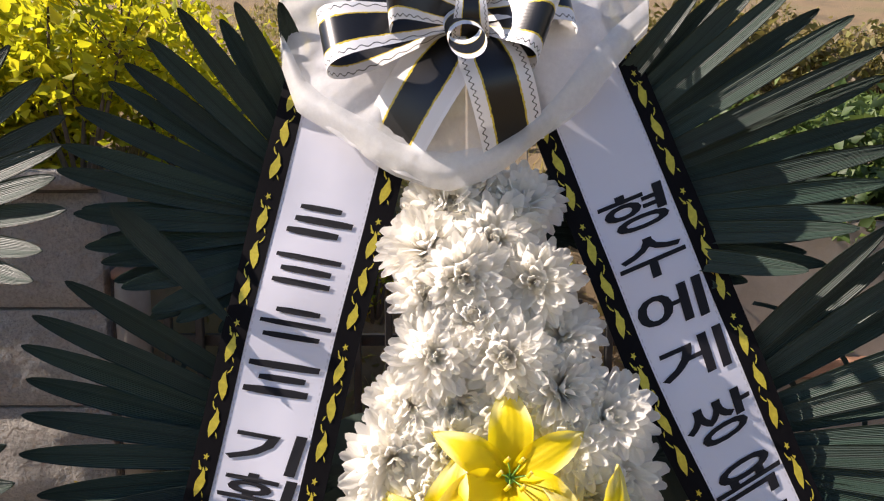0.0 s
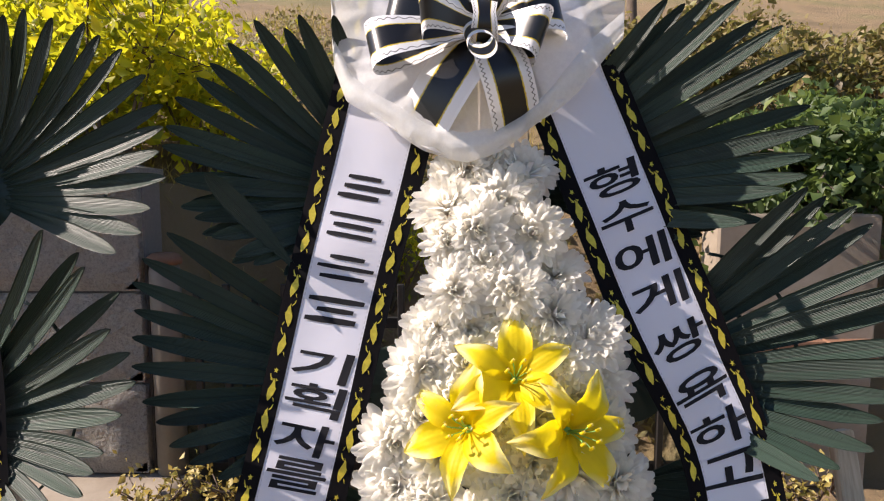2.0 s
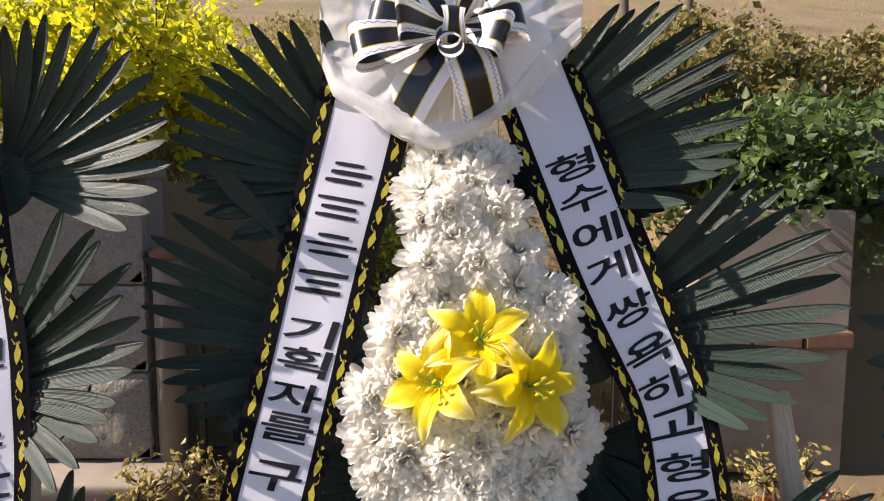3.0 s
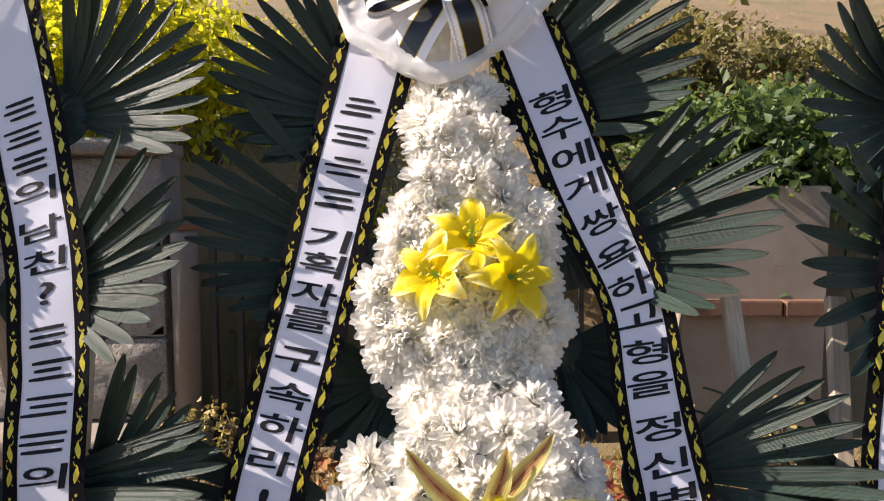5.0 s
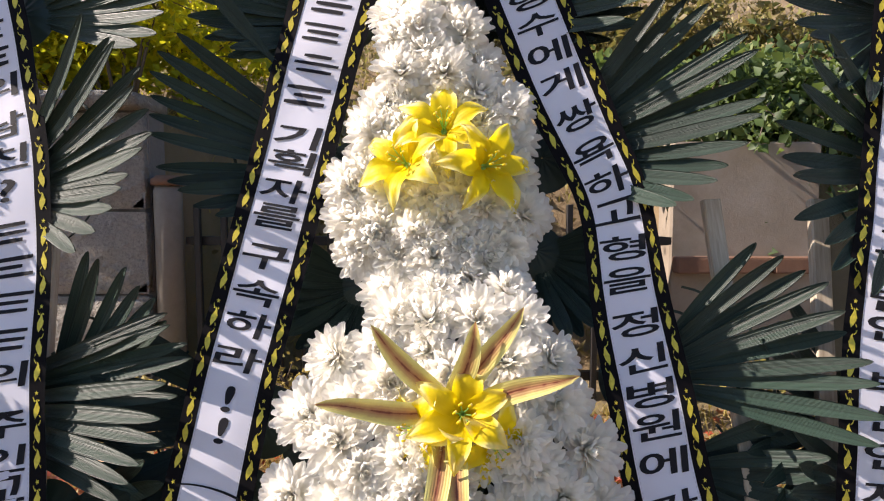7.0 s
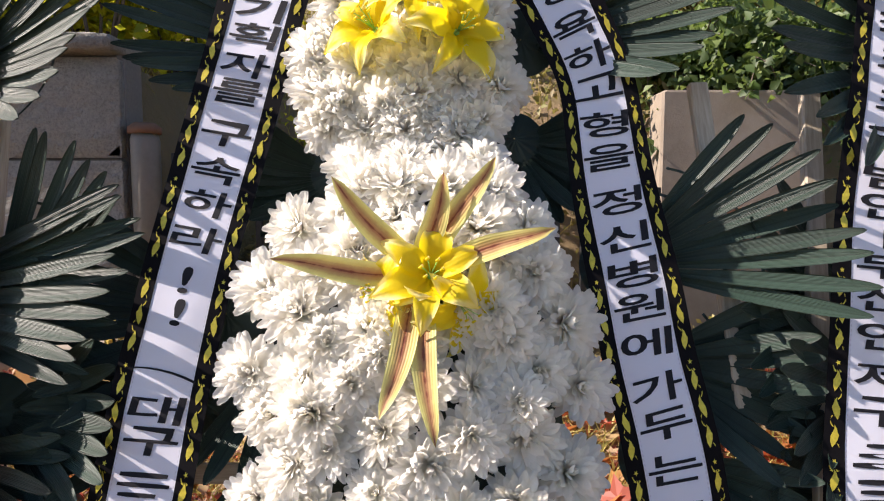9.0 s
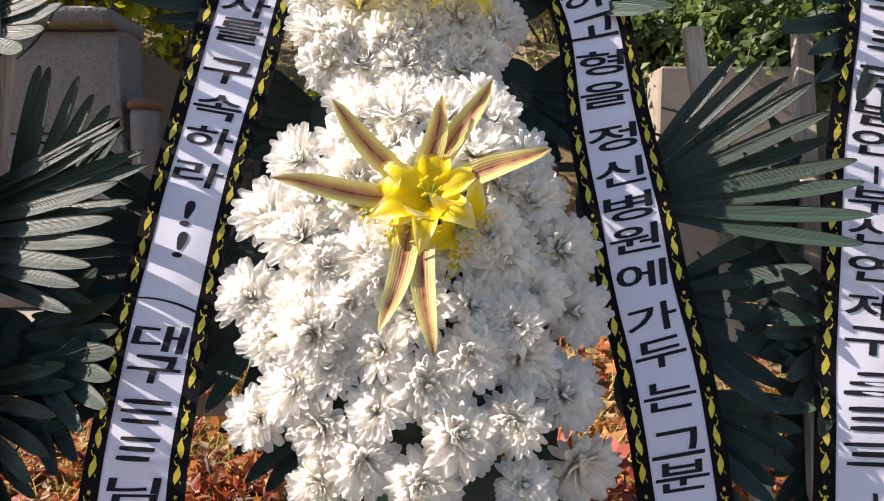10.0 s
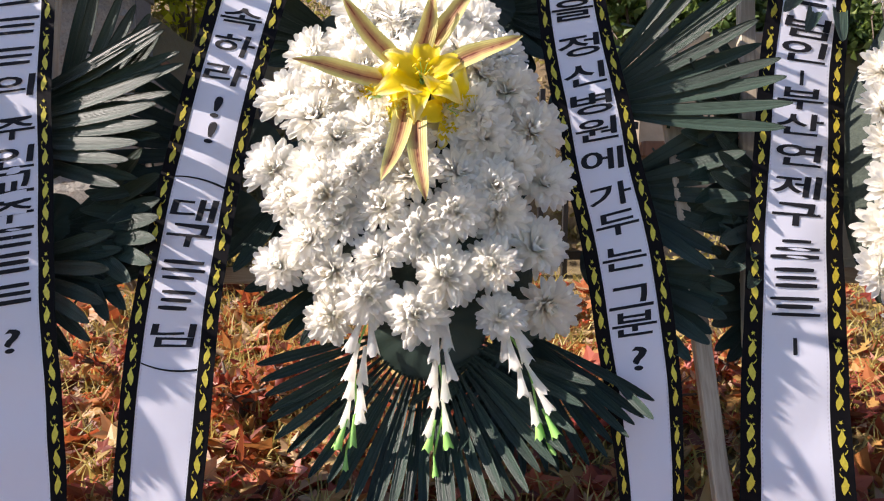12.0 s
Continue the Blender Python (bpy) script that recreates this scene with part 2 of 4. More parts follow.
DRY_GRASS = foliage("dry_grass_blades", [(0.0, (0.16, 0.16, 0.03)), (0.5, (0.46, 0.36, 0.10)), (1.0, (0.62, 0.52, 0.20))], (0.6, 0.45, 0.12), 0.35)


WEEDS = foliage("olive_and_brown_weeds", [(0.0, (0.10, 0.07, 0.03)), (0.4, (0.22, 0.17, 0.06)), (0.7, (0.20, 0.21, 0.05)), (1.0, (0.34, 0.26, 0.12))], (0.4, 0.35, 0.08), 0.35)


# ---- geometry helpers ----
class Geo:
    """Collects vertices, faces, uv and material slots of one mesh."""

    def __init__(self):
        self.v, self.f, self.uv, self.m = [], [], [], []

    def grid(self, fn, nu, nv, slot=0):
        base = len(self.v)
        for j in range(nv + 1):
            for i in range(nu + 1):
                self.v.append(tuple(fn(i / nu, j / nv)))
        for j in range(nv):
            for i in range(nu):
                a = base + j * (nu + 1) + i
                self.f.append((a, a + 1, a + nu + 2, a + nu + 1))
                self.uv += [(i / nu, j / nv), ((i + 1) / nu, j / nv), ((i + 1) / nu, (j + 1) / nv), (i / nu, (j + 1) / nv)]
                self.m.append(slot)
        return self

    def poly(self, points, slot=0):
        base = len(self.v)
        self.v += [tuple(p) for p in points]
        self.f.append(tuple(range(base, base + len(points))))
        self.uv += [(0.5, 0.5)] * len(points)
        self.m.append(slot)
        return self

    def box(self, m, sx, sy, sz, slot=0, bevel=0.12):
        """A box with chamfered long edges about the pose m."""
        b = min(sx, sy, sz) * bevel
        ring = [(-sx / 2 + b, -sy / 2), (sx / 2 - b, -sy / 2), (sx / 2, -sy / 2 + b), (sx / 2, sy / 2 - b), (sx / 2 - b, sy / 2), (-sx / 2 + b, sy / 2), (-sx / 2, sy / 2 - b), (-sx / 2, -sy / 2 + b)]
        base = len(self.v)
        for z, k in ((-sz / 2, 0.96), (-sz / 2 + b, 1.0), (sz / 2 - b, 1.0), (sz / 2, 0.96)):
            self.v += [tuple(m @ Vector((x * k, y * k, z))) for x, y in ring]
        for j in range(3):
            for i in range(8):
                a, c = base + j * 8 + i, base + j * 8 + (i + 1) % 8
                self.f.append((a, c, c + 8, a + 8))
                self.uv += [(0, 0), (1, 0), (1, 1), (0, 1)]
                self.m.append(slot)
        for ends in (range(base + 7, base - 1, -1), range(base + 24, base + 32)):
            self.f.append(tuple(ends))
            self.uv += [(0.5, 0.5)] * 8
            self.m.append(slot)
        return self

    def tube(self, path, radii, sides=8, slot=0):
        path = [Vector(p) for p in path]
        radii = radii if hasattr(radii, "__len__") else [radii] * len(path)
        base = len(self.v)
        for k, p in enumerate(path):
            d = (path[min(k + 1, len(path) - 1)] - path[max(k - 1, 0)]).normalized()
            a = d.orthogonal().normalized() if k == 0 else (a - d * a.dot(d)).normalized()
            b = d.cross(a)
            for i in range(sides):
                w = 2 * math.pi * i / sides
                self.v.append(tuple(p + (a * math.cos(w) + b * math.sin(w)) * radii[k]))
        for k in range(len(path) - 1):
            for i in range(sides):
                q, r = base + k * sides + i, base + k * sides + (i + 1) % sides
                self.f.append((q, r, r + sides, q + sides))
                self.uv += [(0, 0), (1, 0), (1, 1), (0, 1)]
                self.m.append(slot)
        last = base + (len(path) - 1) * sides
        for ends in (range(base + sides - 1, base - 1, -1), range(last, last + sides)):
            self.f.append(tuple(ends))
            self.uv += [(0.5, 0.5)] * sides
            self.m.append(slot)
        return self

    def mesh(self, name, *mats, smooth=True):
        me = bpy.data.meshes.new(name)
        me.from_pydata(self.v, [], self.f)
        layer = me.uv_layers.new(name="UVMap")
        layer.data.foreach_set("uv", [c for p in self.uv for c in p])
        for mat in mats:
            me.materials.append(mat)
        me.polygons.foreach_set("material_index", self.m)
        me.polygons.foreach_set("use_smooth", [smooth] * len(self.f))
        me.update()
        return me


def part(name, me, parent, label="", m=None, kind=""):
    ob = new(name, me)
    ob.parent = parent
    if m is not None:
        ob.matrix_basis = m
    return tagged(ob, label, kind=kind)


COURSES = {}


def along(table, t):
    """Smooth value at t of a falling table of (t, value)."""
    key = tuple(table)
    if key not in COURSES:
        ts, vs = [-a for a, _ in table], [b for _, b in table]
        fine = np.arange(0.0, 2.4, 0.01)
        COURSES[key] = sum(np.interp(-fine + d, ts, vs) for d in (-0.05, -0.025, 0.0, 0.025, 0.05)) / 5
    q = min(max(t, 0.0), 2.38) * 100
    i = int(q)
    c = COURSES[key]
    return float(c[i] + (c[i + 1] - c[i]) * (q - i))


# ---- the leaning plane of the wreaths ----
LEAN_BACK = 0.2476
UP = Vector((0, LEAN_BACK, 1)).normalized()
OUT = Vector((0, -1, LEAN_BACK)).normalized()
ACROSS = Vector((1, 0, 0))


def depth(z):
    return 0.487 + LEAN_BACK * (z - 0.456)


def on_plane(x, z, off=0.0):
    return Vector((x, depth(z) - off, z))


def basis(place, a, b, c):
    m = Matrix((a, b, c)).transposed().to_4x4()
    m.translation = place
    return m


# ---- ground and hillside ----
def smooth(a, b, t):
    t = min(max((t - a) / (b - a), 0.0), 1.0)
    return t * t * (3 - 2 * t)


def ground_height(x, y):
    z = 0.10 * smooth(0.6, 1.3, y) + 0.18 * smooth(1.3, 2.2, y)
    left, right = smooth(-1.15, -1.45, x), smooth(1.1, 1.3, x)
    z += left * 1.42 * smooth(2.55, 2.62, y) + right * 1.24 * smooth(2.62, 2.7, y)
    z += (1 - left) * (1 - right) * 1.35 * smooth(2.6, 3.7, y)
    z += 0.46 * max(y - 3.2, 0.0) * smooth(3.0, 4.5, y) * smooth(40, 16, y)
    z += 6.0 * smooth(14, 40, y)
    z += 0.05 * noise.noise((x * 1.1, y * 1.1, 0.3)) * smooth(0.9, 2.0, abs(y - 0.3)) + 0.012 * noise.noise((x * 6, y * 6, 2.0))
    return z


def ground():
    ys = [-60, -25, -10, -5, -3] + [-2 + 0.1 * i for i in range(90)] + [7.2 + 0.4 * i for i in range(20)] + [16, 18, 21, 25, 30, 36, 45, 60, 100]
    xs = [-100, -50, -25, -14, -9, -7] + [-6 + 0.12 * i for i in range(100)] + [6.2, 7.5, 10, 15, 26, 50, 100]
    g = Geo()
    g.v = [(x, y, ground_height(x, y)) for y in ys for x in xs]
    w = len(xs)
    for j in range(len(ys) - 1):
        for i in range(w - 1):
            a = j * w + i
            g.f.append((a, a + 1, a + w + 1, a + w))
            g.uv += [(0, 0)] * 4
            g.m.append(0)
    return tagged(new("ground", g.mesh("ground", EARTH)), "dry grass and bare earth rising to a hillside", "ground", kind="structure")


# ---- walls behind ----
def stone_wall():
    wall = tagged(new("wall_left", Geo().box(pose(-3.35, 2.52, 1.06), 4.0, 0.2, 1.5).mesh("wall_left", MORTAR, smooth=False)), "rough granite block retaining wall behind the wreaths", "wall", kind="structure")
    rows = [(0.42, 0.84), (0.84, 1.25), (1.25, 1.72)]
    for r, (z0, z1) in enumerate(rows):
        x = -1.35
        while x > -5.2:
            w = (0.92, 0.74, 1.05)[(r + int(-x * 3)) % 3] if r else 0.9
            g = Geo()
            sx, sz = w - 0.014, z1 - z0 - 0.014
            k = random.random() * 9

            def face(u, v):
                edge = min(u, 1 - u, v, 1 - v)
                y = -0.055 - 0.022 * noise.noise((u * 6 + k, v * 4, k)) if edge > 0.001 else -0.03
                return (u - 0.5) * sx, y, (v - 0.5) * sz

            g.grid(face, 12, 7)
            g.box(pose(0, 0.0, 0), sx, 0.06, sz)
            part("block", g.mesh("block", GRANITE), wall, m=pose(x - w / 2, 2.42, (z0 + z1) / 2))
            x -= w
    part("coping", Geo().box(pose(-3.35, 2.46, 1.765), 4.02, 0.34, 0.075).mesh("coping", GRANITE), wall, "flat granite coping")
    part("footing", Geo().box(pose(-3.3, 2.32, 0.33), 4.3, 0.34, 0.17).mesh("footing", CONCRETE), wall, "pale stone ledge")
    return wall


def side_wall():
    wall = tagged(new("wall_right", Geo().box(pose(1.58, 2.6, 0.95), 0.74, 0.18, 1.28, bevel=0.06).mesh("wall_right", CONCRETE, smooth=False)), "weathered tan concrete retaining wall under climbers", "wall", kind="structure")
    for i in range(3):
        part("brick", Geo().box(pose(0, 0, 0), 0.23, 0.09, 0.08).mesh("brick", BRICK, smooth=False), wall, "orange brown brick", pose(1.34 + 0.24 * i, 2.49, 0.98))
    far = tagged(new("wall_far", Geo().box(pose(3.1, 2.95, 0.85), 2.4, 0.2, 1.5).mesh("wall_far", CONCRETE, smooth=False)), "shaded concrete wall hung with climbers", "wall", kind="structure")
    return wall, far


def fence():
    thing = tagged(new("iron_fence"), "black iron railing with a grey brown corner post", "fence")
    z = 0.25
    part("post", Geo().tube([(-1.27, 2.44, z), (-1.27, 2.44, 1.34), (-1.27, 2.44, 1.37)], [0.066, 0.066, 0.058], 20).mesh("post", POST), thing, "round grey brown post")
    part("post_cap", Geo().tube([(-1.27, 2.44, 1.371), (-1.27, 2.44, 1.40), (-1.27, 2.44, 1.42)], [0.075, 0.075, 0.05], 20).mesh("post_cap", BRICK), thing, "rusty brown cap")
    bar = Geo().box(pose(0, 0, 0.52), 0.03, 0.03, 1.04).mesh("baluster", IRON, smooth=False)
    for i in range(18):
        part("baluster", bar, thing, m=pose(-1.13 + 0.13 * i, 2.44, 0.24))
    rail = Geo().box(pose(0, 0, 0), 2.4, 0.035, 0.045).mesh("rail", IRON, smooth=False)
    for h in (0.42, 1.10):
        part("rail", rail, thing, m=pose(0.0, 2.478, h))
    return thing


# ---- foliage ----
def leaf_shape(g, place, d, w, length, width, curl=0.2):
    """One pointed leaf of four faces, folded at the midrib."""
    n = d.cross(w)
    mid = [place + d * (length * t) + n * (-curl * length * t * t) for t in (0, 0.5, 1)]
    lift = n * (width * 0.22)
    a, b = mid[1] + w * width / 2 + lift, mid[1] - w * width / 2 + lift
    base = len(g.v)
    g.v += [tuple(p) for p in (mid[0], a, mid[1], b, mid[2])]
    for f in ((0, 1, 2), (0, 2, 3), (1, 4, 2), (2, 4, 3)):
        g.f.append(tuple(base + i for i in f))
        g.uv += [(0.5, 0.5)] * 3
        g.m.append(0)


def any_way(rng, up=0.0):
    v = Vector((rng.gauss(0, 1), rng.gauss(0, 1), rng.gauss(0, 1) + up))
    return v.normalized()


def bush(place, size, count, leaf, mat, label, seed, stems=7, droop=0.0):
    """A shrub: stems that fork from the root and leaves in loose clumps round their ends."""
    rng = random.Random(seed)
    root = Vector(place)
    thing = tagged(new("bush"), label, "bush")
    thing.matrix_basis = Matrix.Translation(root)
    wood, leaves = Geo(), Geo()
    tips = []
    for _ in range(stems):
        d = Vector((rng.uniform(-1, 1) * size[0], rng.uniform(-1, 1) * size[1], rng.uniform(0.45, 1.0) * size[2]))
        mid = d * 0.5 + Vector((rng.uniform(-0.1, 0.1), rng.uniform(-0.1, 0.1), 0.12 * size[2]))
        wood.tube([(d.x * 0.06, d.y * 0.06, -0.05), mid, d], [0.012, 0.008, 0.003], 6)
        tips += [d, mid, (d + mid) / 2]
        for _ in range(3):
            e = mid.lerp(d, rng.random()) + any_way(rng, 0.4) * size[2] * 0.35
            wood.tube([mid.lerp(d, 0.3), e], [0.005, 0.002], 5)
            tips.append(e)
    for _ in range(count):
        c = rng.choice(tips) + any_way(rng) * abs(rng.gauss(0, 0.16)) * size[2]
        d = any_way(rng, -droop)
        w = d.orthogonal().normalized()
        w = Matrix.Rotation(rng.uniform(0, 6.28), 3, d) @ w
        k = leaf * rng.uniform(0.55, 1.25)
        leaf_shape(leaves, c, d, w, k, k * rng.uniform(0.45, 0.7))
    part("branchwork", wood.mesh("branchwork", BARK), thing, kind="stuff")
    part("leaves", leaves.mesh("leaves", mat), thing, kind="stuff")
    return thing


def climber(x0, x1, seed):
    """Climbers that spill over the wall's top edge in uneven trails."""
    rng = random.Random(seed)
    thing = tagged(new("climber"), "green leafy climber spilling over the concrete wall", "plant")
    wood, leaves = Geo(), Geo()
    for _ in range(int((x1 - x0) * 26)):
        x = rng.uniform(x0, x1)
        p = Vector((x, rng.uniform(2.55, 3.1), 1.55 + rng.uniform(0, 0.28)))
        path = [p]
        drop = rng.random() ** 2 * 0.45
        for k in range(5):
            p = p + Vector((rng.uniform(-0.06, 0.06), -rng.uniform(0.02, 0.09) if p.y > 2.44 else 0, 0.05 if k == 0 else -drop / 4 - 0.02))
            path.append(p)
        wood.tube(path, [0.005, 0.005, 0.004, 0.003, 0.003, 0.002], 5)
        for q in path:
            for _ in range(9):
                c = q + any_way(rng) * abs(rng.gauss(0, 0.07))
                d = any_way(rng, -0.5)
                w = Matrix.Rotation(rng.uniform(0, 6.28), 3, d) @ d.orthogonal().normalized()
                k = 0.062 * rng.uniform(0.5, 1.2)
                leaf_shape(leaves, c, d, w, k, k * rng.uniform(0.6, 0.9))
    part("branchwork", wood.mesh("branchwork", BARK), thing, kind="stuff")
    part("leaves", leaves.mesh("leaves", GREEN_LEAVES), thing, kind="stuff")


def lobed_leaf(g, place, m, size, rng):
    """A fallen leaf with five pointed lobes, a little cupped."""
    base = len(g.v)
    cup = rng.uniform(-0.35, 0.45)
    g.v.append(tuple(place))
    n = 10
    for i in range(n):
        a = 2 * math.pi * i / n
        r = size * (0.5 if i % 2 == 0 else 0.24) * rng.uniform(0.8, 1.15)
        p = Vector((r * math.cos(a), r * math.sin(a), cup * r * (1.0 if i % 2 == 0 else 0.2)))
        g.v.append(tuple(place + m @ p))
    for i in range(n):
        g.f.append((base, base + 1 + i, base + 1 + (i + 1) % n))
        g.uv += [(0.5, 0.5)] * 3
        g.m.append(0)


def leaf_litter():
    rng = random.Random(5)
    g = Geo()
    for _ in range(7000):
        x, y = rng.gauss(0.1, 1.5), rng.gauss(1.15, 0.6)
        if y > 2.25:
            continue
        m = Euler((rng.gauss(0, 0.5), rng.gauss(0, 0.5), rng.uniform(0, 6.28))).to_matrix()
        size = 0.045 + 0.13 * rng.random() ** 4
        heap = 0.10 * max(0.0, noise.noise((x * 2.2, y * 2.2, 7.0))) * smooth(0.5, 1.0, y)
        lobed_leaf(g, Vector((x, y, ground_height(x, y) + 0.006 + rng.random() * (0.035 + heap))), m, size, rng)
    tagged(new("leaf_litter", g.mesh("leaf_litter", RED_LEAVES, smooth=False)), "red, orange and brown fallen leaves on the ground", "leaves", kind="stuff")


def grass():
    rng = random.Random(6)
    g = Geo()
    for i in range(24000):
        if i % 3:
            x, y, h = rng.gauss(0.1, 1.5), min(2.25, rng.gauss(1.35, 0.5)), rng.uniform(0.03, 0.13)
        else:
            x, y, h = rng.uniform(-5, 5), rng.uniform(2.8, 8.5), rng.uniform(0.05, 0.2)
        z = ground_height(x, y)
        a = rng.uniform(0, 6.28)
        bend = Vector((rng.gauss(0, 0.5), rng.gauss(0, 0.5), 1)).normalized() * h
        s = Vector((math.cos(a), math.sin(a), 0)) * 0.0038
        p = Vector((x, y, z - 0.005))
        base = len(g.v)
        g.v += [tuple(v) for v in (p - s, p + s, p + bend * 0.6 + s * 0.7, p + bend * 0.6 - s * 0.7, p + bend + Vector((bend.x, bend.y, -0.1 * h)) * 0.5)]
        g.f += [(base, base + 1, base + 2, base + 3), (base + 3, base + 2, base + 4)]
        g.uv += [(0.5, 0.5)] * 7
        g.m += [0, 0]
    tagged(new("grass", g.mesh("grass", DRY_GRASS)), "straw yellow dry grass among the leaves", "grass", kind="stuff")


def undergrowth():
    """Dry leaves, low weeds and dead stems over the slope."""
    rng = random.Random(8)
    g = Geo()
    for _ in range(30000):
        x, y = rng.uniform(-5.5, 6.0), 2.75 + 5.5 * rng.random() ** 1.4
        patch = noise.noise((x * 0.9, y * 0.7, 11.0)) + 0.25 * smooth(-0.3, 1.2, x)
        if patch < -0.05 + rng.uniform(-0.15, 0.15):
            continue
        d = any_way(rng, 0.6)
        w = Matrix.Rotation(rng.uniform(0, 6.28), 3, d) @ d.orthogonal().normalized()
        k = rng.uniform(0.03, 0.09)
        leaf_shape(g, Vector((x, y, ground_height(x, y) + rng.random() ** 2 * 0.35 * (0.3 + patch))), d, w, k, k * 0.5)
    tagged(new("undergrowth", g.mesh("undergrowth", WEEDS)), "olive and brown weeds and dry leaves on the slope", "weeds", kind="stuff")


def sapling(x, y, seed):
    rng = random.Random(seed)
    thing = tagged(new("tree"), "slim bare dark trunk on the slope", "tree")
    z = ground_height(x, y)
    g = Geo()
    path = [Vector((x + rng.uniform(-0.04, 0.04) * k, y, z - 0.1 + 0.5 * k)) for k in range(9)]
    g.tube(path, [0.06 - 0.005 * k for k in range(9)], 9)
    for k in range(4, 9):
        e = path[k] + Vector((rng.uniform(-0.8, 0.8), rng.uniform(-0.5, 0.5), 0.6))
        g.tube([path[k], path[k].lerp(e, 0.5) + Vector((0, 0, 0.08)), e], [0.02, 0.012, 0.004], 6)
    part("trunk", g.mesh("trunk", BARK), thing)
    leaves = Geo()
    for _ in range(700):
        c = path[rng.randint(5, 8)] + any_way(rng, 0.2) * rng.uniform(0.2, 1.0)
        d = any_way(rng, -0.3)
        leaf_shape(leaves, c, d, d.orthogonal().normalized(), 0.07, 0.04)
    part("crown", leaves.mesh("crown", YELLOW_LEAVES), thing, kind="stuff")


# ---- wreath parts ----
def fan_leaf_mesh(seed):
    """A ribbed plastic frond, one unit long: narrow foot, widest at two thirds, blunt tip, folded at the midrib."""
    rng = random.Random(seed)
    droop, twist = rng.uniform(-0.30, -0.14), rng.uniform(-0.08, 0.08)

    def half(v):
        if v < 0.66:
            return 0.013 + 0.043 * math.sin(v / 0.66 * math.pi / 2) ** 1.5
        return 0.056 * max(0.0, 1 - ((v - 0.66) / 0.341) ** 2.3) ** 0.58

    def sheet(lift):
        def at(u, v):
            v = 1 - (1 - v) ** 1.7
            s = 2 * u - 1
            pleat = 0.0034 * math.cos(s * 12.5)
            y = s * half(v)
            return v, y, lift + pleat + 0.30 * abs(y) - droop * v * v + twist * y * v
        return at

    g = Geo()
    g.grid(sheet(0.0), 10, 12)
    n = len(g.v)
    g.grid(sheet(-0.004), 10, 12)
    for j in range(12):
        for i in (0, 10):
            a, b = j * 11 + i, (j + 1) * 11 + i
            g.f.append((a, b, b + n, a + n))
            g.uv += [(i / 10, j / 12), (i / 10, (j + 1) / 12), (i / 10, (j + 1) / 12), (i / 10, j / 12)]
            g.m.append(0)
    return g.mesh("frond", LEAF)


FRONDS = [fan_leaf_mesh(k) for k in range(5)]


def fan(wreath, x, z, r, a0, a1, off, rng, step=9.6, disc=0.075, forward=0.15, wide=0.31, root=None):
    """A plastic palm fan: a ribbed disc, two rings and its fronds, whose tips lie on a circle and whose feet point at the root."""
    c = on_plane(*(root or (x, z)), off - 0.06)
    mid = on_plane(x, z, off - 0.06)
    reach = r + (Vector((x, z)) - Vector(root)).length if root else r

    def tip(a, k):
        flat = mid + (ACROSS * math.cos(a) + UP * math.sin(a)) * (r * k) - c
        return flat + OUT * (forward * flat.length)

    def ring(g, v0, v1, h):
        def at(u, v):
            return c + tip(radians(a0 - 4 + (a1 - a0 + 8) * u), 1.0) * (v0 + (v1 - v0) * v) + OUT * h
        g.grid(at, max(6, int((a1 - a0) / 6)), 1)

    g = Geo()

    def dish(u, v):
        a = 2 * math.pi * u
        q = disc * (0.02 + 0.98 * v)
        return c + (ACROSS * math.cos(a) + UP * math.sin(a)) * q + OUT * (0.012 - 0.010 * v * v + 0.0015 * math.cos(a * 38) * v)

    g.grid(dish, 40, 3)
    ring(g, 0.47, 0.488, -0.008)
    ring(g, 0.63, 0.645, -0.008)
    hub = part("palm_fan", g.mesh("palm_fan", LEAF), wreath, "dark green ribbed plastic palm fan")
    a = a0
    while a <= a1:
        d = tip(radians(a + rng.uniform(-1.6, 1.6)), rng.uniform(0.965, 1.025))
        long = d.length
        d = (d.normalized() + OUT * rng.uniform(-0.03, 0.03)).normalized()
        s = OUT.cross(d).normalized()
        n = d.cross(s)
        s = (s + n * rng.uniform(-0.07, 0.07)).normalized()
        n = d.cross(s)
        start = disc * 0.96 if disc > 0.1 else max(disc * 0.4, 0.2 * (reach - r))
        m = basis(c + d * start, d, s, n) @ Matrix.Diagonal((long - start, wide, 0.30, 1))
        part("frond", rng.choice(FRONDS), hub, m=m)
        a += step
    return hub


def loose_leaf(wreath, foot, tip, wide):
    a, b = on_plane(*foot), on_plane(*tip)
    d = (b - a).normalized()
    s = OUT.cross(d).normalized()
    part("loose_leaf", FRONDS[1], wreath, "single frond bent out of its fan", basis(a, d, s, d.cross(s)) @ Matrix.Diagonal(((b - a).length, wide, 0.2, 1)))


